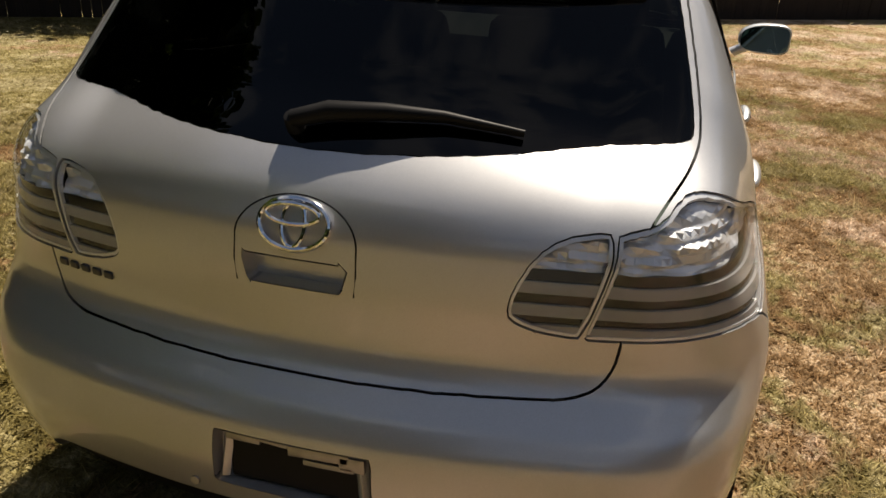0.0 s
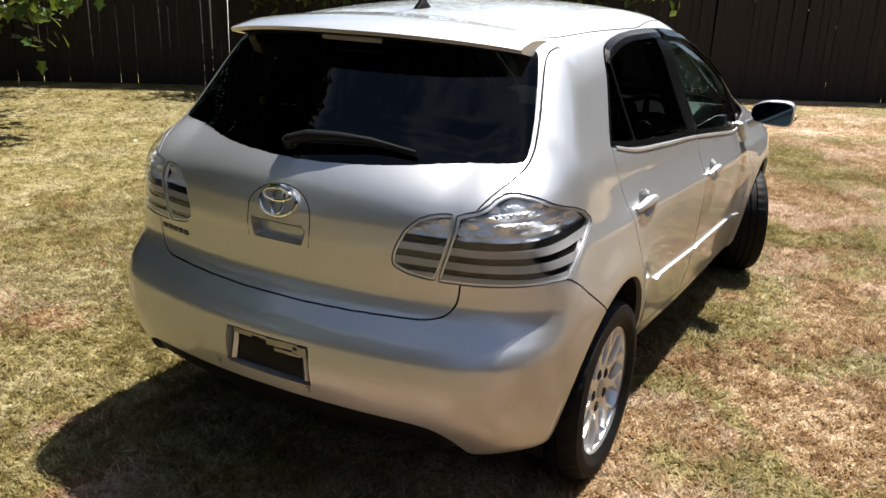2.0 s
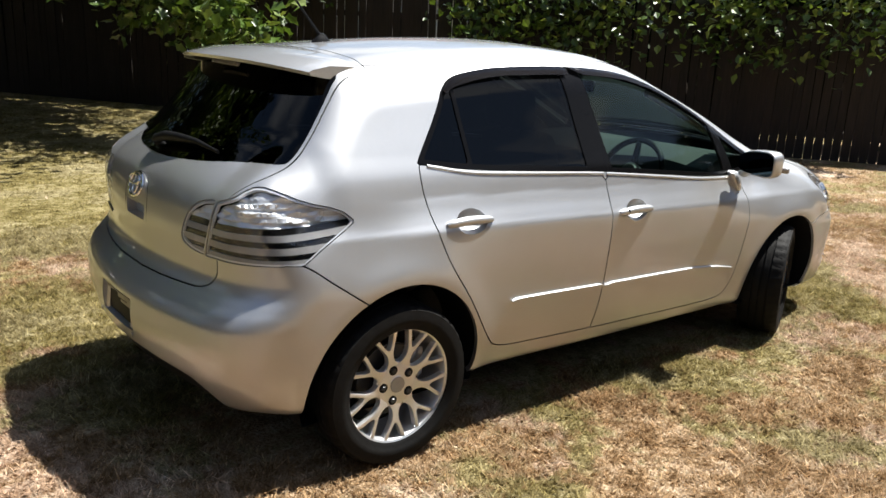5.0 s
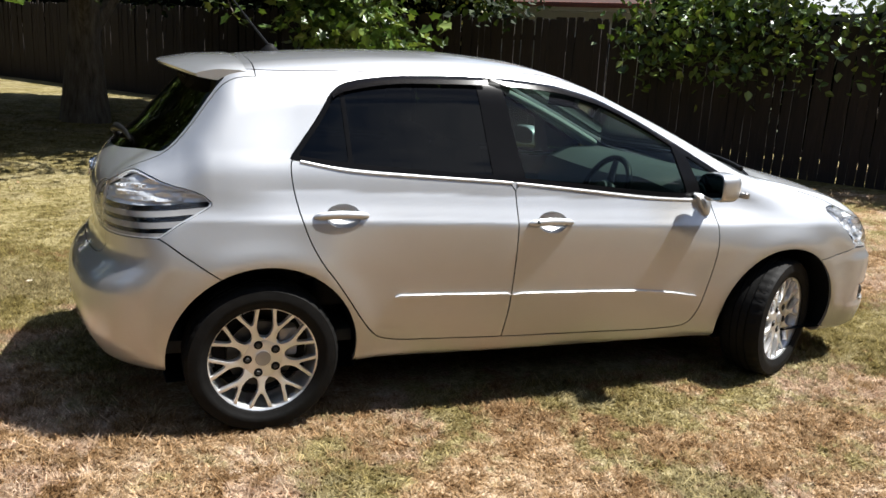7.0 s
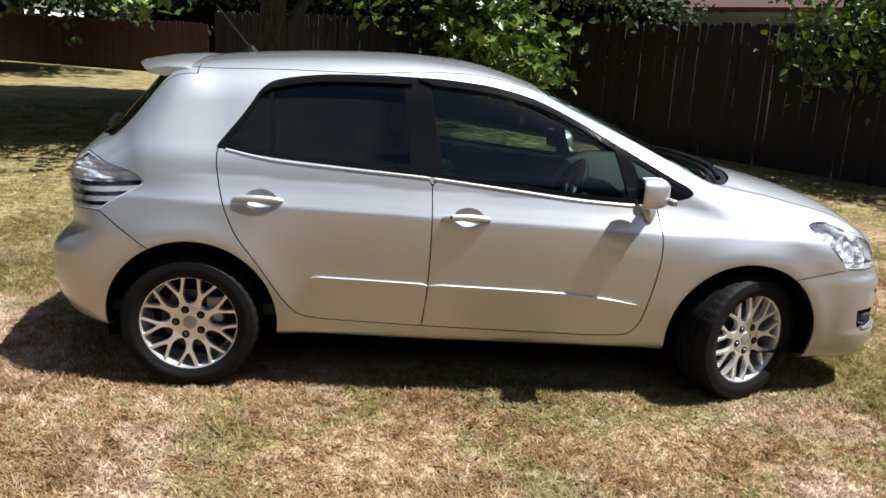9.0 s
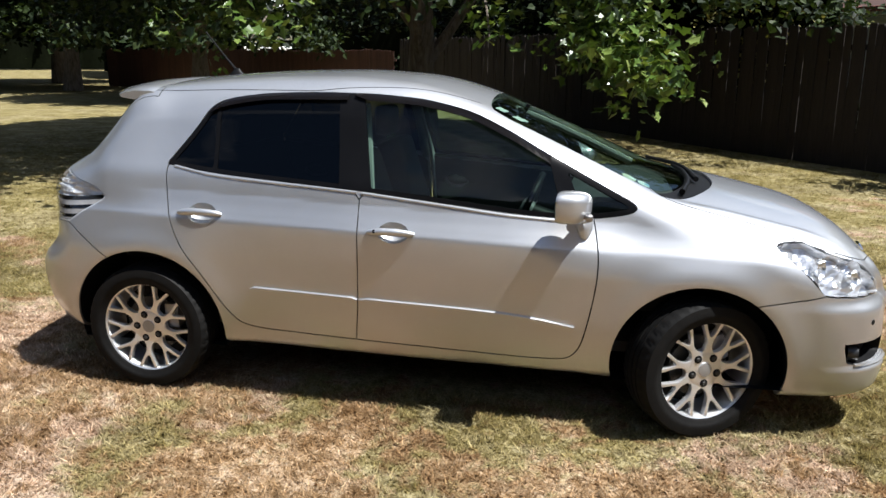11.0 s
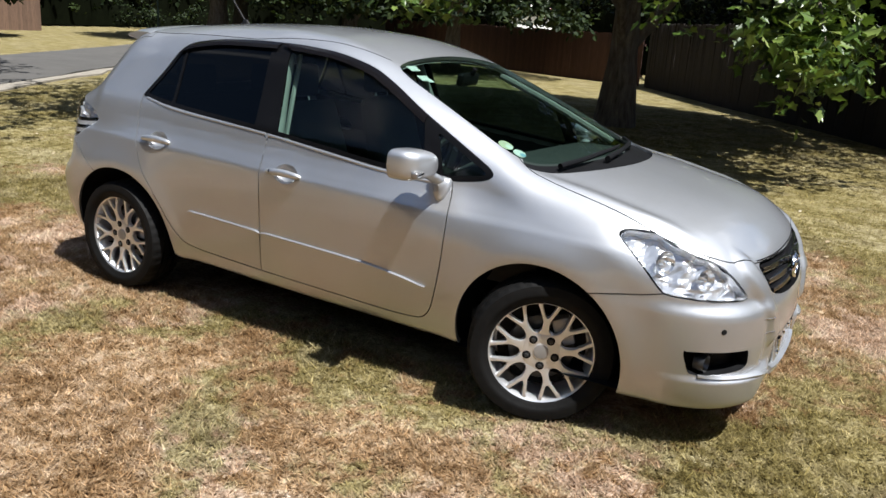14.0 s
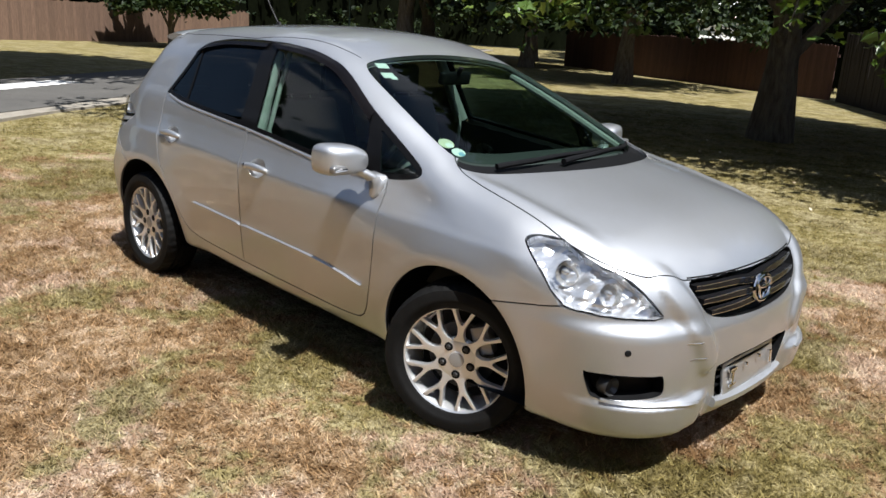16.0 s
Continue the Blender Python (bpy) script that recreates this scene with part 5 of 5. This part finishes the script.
ribbon("grille_lip", p, np.tile((1.0, 0, 0), (31, 1)), .010, .006, BLACK, front_bumper, "", (0, 0, 1), .02)
e = on_nose(0.0, .668)[0] + np.array((.008, 0, 0))
emblem = oval("emblem", e, (1, 0, .1), .072, .051, .008, CHROME, front_bumper, "chrome oval emblem")
oval("inner_ring", e, (1, 0, .1), .024, .047, .006, CHROME, emblem)
oval("inner_ring", e + np.array((.004, 0, .022)), (1, 0, .1), .054, .020, .006, CHROME, emblem)
for z in (.28, .315, .35, .385, .415):
    y = np.linspace(-.27, .27, 13)
    p = on_nose(y, z) - np.array((.035, 0, 0))
    ribbon("grille_slat", p, np.tile((1.0, 0, 0), (13, 1)), .008, .012, BLACK, front_bumper, "", (0, 0, 1), .01)
blank = part("plate_holder", block((.012, .44, .125), (on_nose(0.0, .335)[0][0] - .024, .0, .338), .004, 2, pose(0, 0, 0, 0, -8, 0)), SILVER, front_bumper, "silver pad of the missing plate")
for y, z, w, h in ((-.165, .372, .05, .016), (-.165, .340, .018, .06), (-.160, .312, .05, .014), (-.05, .366, .012, .012), (.06, .372, .012, .012), (.165, .345, .018, .05)):
    part("bracket", block((.014, w, h), (on_nose(0.0, .36)[0][0] - .012, y, z), .002), CHROME, blank, "bare metal bracket")
y = np.linspace(-.285, .285, 25)
p = on_nose(y, .258 + .012 * (np.abs(y) / .285) ** 3)
ribbon("grille_sill", p, facing(p), .036, .020, SILVER, front_bumper, "silver lip below the lower grille")
for s in (-1, 1):
    c = on_nose(s * .717, .532)[0]
    bm = lathe([(0, .003), (.010, .0025), (.012, 0), (.012, -.004)], 16)
    bm.transform(Matrix.Translation(c) @ Vector(facing(c)[0]).to_track_quat("Y", "Z").to_matrix().to_4x4())
    part("parking_sensor", bm, BLACK, front_bumper, "small black parking sensor")
    c = on_nose(s * .715, .392)[0]
    bm = lathe([(0, -.01), (.022, -.006), (.03, .006), (.034, .012), (.036, .0), (.036, -.03)], 24)
    bm.transform(Matrix.Translation(c - np.array((.05, 0, 0))) @ Vector((1, s * .15, 0)).to_track_quat("Y", "Z").to_matrix().to_4x4())
    part("fog_lamp", bm, DARK_STEEL, front_bumper, "round grey fog lamp")
    h = np.linspace(0, 1, 26)
    yy, zz = np.interp(h, [0, .12, .3, .62, 1], [.752, .735, .690, .581, .434]), np.interp(h, [0, .12, .3, .62, 1], [.349, .345, .340, .333, .318])
    p = on_nose(s * yy, zz)
    ribbon("fog_sill", p, facing(p), .006 + .013 * np.sin(np.clip(h * .94 + .03, 0, 1) * math.pi) ** .6, .010, SILVER, front_bumper, "silver lip below the fog lamp")
    # bright metal strips stand in for highlights along the washer cover's outline
    for y0, y1, z in ((.512, .448, .548), (.484, .412, .482)):
        yy = s * np.linspace(y0, y1, 8)
        p = on_nose(yy, z)
        ribbon("washer_edge", p, facing(p), .0040, .0015, SATIN, front_bumper, "bright strip in place of a glint on the washer cover")

# mirrors
def power(c, k):
    return math.copysign(abs(c) ** k, c)


for s in (-1, 1):
    bm = bmesh.new()
    bmesh.ops.create_uvsphere(bm, u_segments=48, v_segments=28, radius=1)
    back = lambda u: .640 + .0175 * (1 - .9 * u)
    for v in bm.verts:
        x, y, z = v.co
        sx, sy, sz = power(x, .7), power(y, .42 if y > 0 else .72), power(z, .55)
        drop = .016 * max(0, -sy) ** 1.5 * (1 if sz > 0 else -.2)
        xx = .040 + sx * .085 if sx > 0 else max(0, .040 + sx * .075)
        v.co = Vector((back(sy) + xx - .018 * max(0, sy) ** 3 * max(0, sx), s * (.957 + .106 * sy), 1.016 + .0625 * sz * (1 + .06 * sy) - drop))
    mirror = part("door_mirror", bm, SILVER, doors["front_door", "R" if s < 0 else "L"], "silver door mirror housing", True, 50)
    rim = [(power(math.cos(a), .45) * .92, power(math.sin(a), .5) * .86) for a in np.linspace(0, 2 * math.pi, 48, endpoint=False)]
    bm = bmesh.new()
    front = [bm.verts.new((back(u) - .003, s * (.957 + .106 * u), 1.016 + .0625 * w * (1 + .06 * u) - .014 * max(0, -u) ** 1.5 * (1 if w > 0 else -.2))) for u, w in rim]
    rear = [bm.verts.new(v.co + Vector((.006, 0, 0))) for v in front]
    bm.faces.new(front), bm.faces.new(rear[::-1])
    for i in range(len(rim)):
        bm.faces.new((front[i], rear[i], rear[(i + 1) % len(rim)], front[(i + 1) % len(rim)]))
    bmesh.ops.recalc_face_normals(bm, faces=bm.faces[:])
    part("mirror_glass", bm, MIRROR, mirror, "mirror glass", True, 30)
    bm = block((.030, .122, .028), (.766, s * 1.002, .987), .010, 3, pose(0, 0, 0, 0, 0, -s * 12))
    lamp_case = part("indicator", bm, STEEL, mirror, "dull metal slot of the side indicator")
    part("lens", block((.012, .090, .014), (.777, s * 1.008, .985), .004, 2, pose(0, 0, 0, 0, 0, -s * 12)), CHROME, lamp_case, "clear indicator lens")
    # shield on the door and the arm that carries the housing
    rim = [(.698, .945), (.710, .954), (.785, .944), (.796, .930), (.793, .895), (.782, .866), (.770, .852), (.756, .849), (.742, .857), (.724, .895)]
    base = on_side([q[0] for q in rim], [q[1] for q in rim], s)
    bm = bmesh.new()
    rings = []
    for shrink, lift in ((1.0, -.004), (1.0, .008), (.93, .018), (.80, .024)):
        ring = []
        for (x, z), q in zip(rim, base):
            high = max(0, (z - .849) / .10)
            ring.append(bm.verts.new((.758 + (x - .758) * shrink, q[1] + s * lift * (.55 + .75 * high), .915 + (z - .915) * shrink)))
        rings.append(ring)
    for p, q in zip(rings, rings[1:]):
        for i in range(len(rim)):
            bm.faces.new((p[i], p[(i + 1) % len(rim)], q[(i + 1) % len(rim)], q[i]))
    bm.faces.new(rings[-1])
    bmesh.ops.recalc_face_normals(bm, faces=bm.faces[:])
    foot = part("mirror_foot", bm, SILVER, mirror, "silver mirror foot", True, 50)
    bm = tube([(.722, s * .915, .985), (.735, s * .892, .972), (.748, s * .866, .952), (.753, s * .84, .932)], [.032, .027, .026, .028], 16)
    bmesh.ops.scale(bm, vec=(1.25, 1, .72), verts=bm.verts[:], space=Matrix.Translation((-.74, -s * .88, -.965)))
    part("mirror_arm", bm, SILVER, foot)

# windscreen wipers and stickers
sill_line = curve((-.63, 1.06), (-.505, 1.145), (-.3, 1.212), (0, 1.238), (.3, 1.212), (.505, 1.145), (.63, 1.06))
for ya, yb in ((-.535, .16), (-.215, .555)):
    t = np.linspace(0, 1, 18)
    y = ya + (yb - ya) * t
    x = sill_line(y) + .045 - .085 * t ** .7
    p = on_top(x, y)
    n = facing(p)
    w = part("wiper", tube([tuple(a + b * (.012 + .006 * math.sin(k * math.pi))) for a, b, k in zip(p, n, t)], [.0135 - .006 * k for k in t], 8), BLACK, car, "black windscreen wiper")
    part("blade", tube([tuple(a + b * .008) for a, b in zip(p[3:], n[3:])], .005, 6), RUBBER, w)


def sticker(name, x, y, w, h, mat, label, round_off=False):
    c = on_top(x, y)[0]
    n = Vector(facing(c)[0])
    m = Matrix.Translation(Vector(c) - n * .002) @ Matrix.Rotation(0, 4, "Z") @ n.to_track_quat("Z", "Y").to_matrix().to_4x4()
    if round_off:
        bm = lathe([(0, .0006), (w / 2, .0006), (w / 2, -.0006), (0, -.0006)], 28, "Z")
    else:
        bm = block((w, h, .0012), (0, 0, 0))
    bm.transform(m)
    return part(name, bm, mat, car, label, False)


sticker("windscreen_label", .352, -.447, .06, .05, WHITE, "white paper label on the windscreen")
sticker("windscreen_label", .436, -.480, .06, .05, WHITE, "white paper label on the windscreen")
sticker("windscreen_label", .462, -.468, .03, .03, WHITE, "small white paper label")
disc = sticker("windscreen_disc", .94, -.592, .07, .07, YELLOW, "round yellow and white windscreen sticker", True)
disc2 = sticker("windscreen_disc", 1.005, -.583, .06, .06, WHITE, "round white and blue windscreen sticker", True)
sticker("windscreen_disc", .955, -.588, .034, .034, WHITE, "white centre of a round sticker", True).location.z = .0012
sticker("windscreen_disc", 1.02, -.580, .028, .028, BLUE, "blue centre of a round sticker", True).location.z = .0012

# roof seams
for s in (-1, 1):
    x = np.linspace(-1.33, .26, 40)
    p = on_top(x, s * np.interp(x, [-1.33, -.5, .26], [.535, .575, .50]))
    part("roof_seam", tube([tuple(a - facing(a)[0] * .0012) for a in p], .0028, 6), BLACK, car, "dark seam along the roof")


# ---- cabin ----
part("cabin_floor", block((2.9, 1.36, .06), (-.35, 0, .33), .02), DASH, car, "dark cabin floor")
bm = bmesh.new()
dash = [(.60, .50), (.60, .82), (.66, .93), (.78, .985), (1.0, .99), (1.13, .97), (1.13, .50)]
n = 15
rings = []
for i in range(n):
    y = -.66 + 1.32 * i / (n - 1)
    b = .03 * math.exp(-((y + .37) / .2) ** 2)
    rings.append([bm.verts.new((x - (.04 if .6 <= x < .8 else 0) * math.cos(y * 2.2) + .04, y, z + (b if z > .9 and x < .9 else 0))) for x, z in dash])
for a, b in zip(rings, rings[1:]):
    for j in range(len(dash)):
        bm.faces.new((a[j], a[(j + 1) % len(dash)], b[(j + 1) % len(dash)], b[j]))
bm.faces.new(rings[0][::-1]), bm.faces.new(rings[-1])
bmesh.ops.recalc_face_normals(bm, faces=bm.faces[:])
part("dashboard", bm, DASH, car, "grey dashboard", True, 30)
hub = Matrix.Translation((.47, -.37, .885)) @ pose(0, 0, 0, 0, -66, 0)
bm = bmesh.new()
ring = [(.185 * math.cos(a), .185 * math.sin(a), 0) for a in np.linspace(0, 2 * math.pi, 41)]
tube(ring, .0155, 10, bm)
for a in (.1, math.pi - .1, math.pi * 1.5):
    tube([(0, 0, -.02), (.175 * math.cos(a), .175 * math.sin(a), 0)], [.024, .014], 8, bm)
bm.transform(hub)
sw = part("steering_wheel", bm, BLACK, car, "black steering wheel")
bm = lathe([(0, .03), (.045, .026), (.06, .01), (.055, -.03)], 24, "Z")
bm.transform(hub)
part("airbag_cover", bm, PLASTIC_GREY, sw)
part("column", tube([(.47, -.37, .885), (.68, -.37, .82)], .04, 12), BLACK, sw)


def seat(x, y, width, rear=False):
    base = block((.52, width, .17), (x + .02, y, .52), .05, 3)
    for v in base.verts:
        if v.co.z > .5:
            v.co.z += .03 * (v.co.x - x) / .26
    s = part("seat", base, CLOTH, car, "dark cloth seat")
    h = .60 if not rear else .56
    back = block((.14, width * .96, h), (0, 0, h / 2), .05, 3)
    for v in back.verts:
        v.co.y *= 1 - .25 * (v.co.z / h) ** 2 if not rear else 1
        v.co.x += .02 * math.cos(v.co.y * 8)
    back.transform(Matrix.Translation((x - .22, y, .56)) @ pose(0, 0, 0, 0, -17, 0))
    part("backrest", back, CLOTH, s)
    for hy in ((y,) if not rear else (y - .3, y + .3)):
        hr = block((.09, .25, .17), (x - .43, hy, 1.24 if not rear else 1.17), .035, 3)
        head = part("headrest", hr, CLOTH, s)
        for d in (-.06, .06):
            part("headrest_post", tube([(x - .40, hy + d, 1.08), (x - .43, hy + d, 1.20)], .006, 8), CHROME, head)
    return s


seat(.02, -.37, .50)
seat(.02, .37, .50)
seat(-.82, 0, 1.22, True)
part("parcel_shelf", block((.38, 1.10, .03), (-1.42, 0, .98), .01), CLOTH, car, "dark parcel shelf")
part("load_floor", block((.75, 1.05, .05), (-1.45, 0, .60), .01), CLOTH, car)
mir = part("rear_view_mirror", block((.035, .24, .065), (.40, 0, 1.31), .016, 3, pose(0, 0, 0, 0, 10, 8)), BLACK, car, "black rear-view mirror")
part("stem", tube([(.42, 0, 1.33), (.44, 0, 1.365)], .012, 8), BLACK, mir)
for s in (-1, 1):
    p = on_side(np.array([-.30, -.27, -.24]), np.array([1.38, 1.2, 1.0]), s)
    part("pillar_trim", tube([tuple(a - np.array((0, s * .055, 0))) for a in p], [.03, .034, .045], 10), TRIM, car, "pale inner pillar trim")
    part("seat_belt", tube([tuple(a - np.array((-.035, s * .10, 0))) for a in p] + [(-.16, s * .62, .62)], .012, 6), TRIM, car, "pale grey seat belt")
    x = np.linspace(.32, 1.0, 12)
    a = on_top(x, s * np.interp(x, [.32, 1.0], [.555, .645])) - np.array((0, s * .02, .045))
    part("pillar_trim", tube([tuple(q) for q in a], .019, 8), TRIM, car, "pale inner pillar trim")


# ---- grass ----
def grass(name, x0, x1, y0, y1, per_metre, height, label, seed, skip=None):
    """Short mown blades, each a narrow bent triangle pair."""
    rng = np.random.default_rng(seed)
    n = int((x1 - x0) * (y1 - y0) * per_metre)
    x, y = rng.uniform(x0, x1, n), rng.uniform(y0, y1, n)
    if skip is not None:
        keep = skip(x, y)
        x, y = x[keep], y[keep]
        n = len(x)
    z = dip(x, y) * np.exp(-(x * x + y * y) / 900)
    tuft = .55 + .45 * np.sin(x * 3.1 + 1.7 * np.sin(y * 2.3)) * np.sin(y * 2.7 + 1.3 * np.sin(x * 1.9))
    k = 4
    a = rng.uniform(0, 2 * np.pi, (n, k))
    h = height * rng.uniform(.35, 1.25, (n, k)) * (.55 + .6 * tuft)[:, None]
    lean = rng.uniform(.8, 3.2, (n, k)) * h
    w = rng.uniform(.0025, .0068, (n, k))
    bx, by = x[:, None] + rng.normal(0, .012, (n, k)), y[:, None] + rng.normal(0, .012, (n, k))
    c, s = np.cos(a), np.sin(a)
    Z = np.broadcast_to(z[:, None], (n, k))
    v = np.stack([np.stack([bx - s * w, by + c * w, Z - .005], -1), np.stack([bx + s * w, by - c * w, Z - .005], -1), np.stack([bx + c * lean, by + s * lean, Z + h], -1)], 2)
    f = np.arange(n * k * 3).reshape(-1, 3)
    ob = solid(name, v.reshape(-1, 3), f, BLADES)
    return tagged(ob, label, "grass", kind="stuff")


def fallen_leaves(n, seed):
    """Small dry leaves lying about on the lawn."""
    rng = np.random.default_rng(seed)
    x, y = rng.uniform(-9, 9, n), rng.uniform(-5, 12, n)
    keep = (x * .823 + y * .568 > -6.3) & (x * .823 + y * .568 < 8.4) & ~((np.abs(x) < 2.3) & (np.abs(y) < 1.1)) & ((y > 1.5) | (rng.uniform(0, 1, n) < .10))
    x, y = x[keep], y[keep]
    z = dip(x, y) * np.exp(-(x * x + y * y) / 900) + .022
    v, f = leaves(np.stack([x, y, z], 1), .036, rng, 0, .25, LOBED_LEAF)
    return tagged(solid("fallen_leaves", v, f, DRY_LEAF), "small pale dry leaves scattered on the lawn", "leaves", kind="stuff")


fallen_leaves(520, 44)
edge = np.random.default_rng(7)
clear = lambda x, y: (np.hypot((x - .6) / 6.4, (y + 1.4) / 5.2) < 1 - .45 * edge.uniform(0, 1, len(x)) ** 2) & ~((np.abs(x) < 1.7) & (np.abs(y) < .62))
grass("grass", -5.8, 7, -6.6, 3.8, 2700, .026, "short dry mown grass blades round the car", 41, clear)
across = lambda x, y: x * .823 + y * .568
far_lawn = lambda x, y: (np.hypot((x - .6) / 6.4, (y + 1.4) / 5.2) > .75) & (np.hypot((x - 1) / 14, (y - 3) / 13) < 1 - .5 * edge.uniform(0, 1, len(x)) ** 2) & (across(x, y) > -6.5) & (across(x, y) < 8.6)
grass("grass", -13, 15, -10, 16, 330, .026, "short dry grass blades over the lawn", 42, far_lawn)
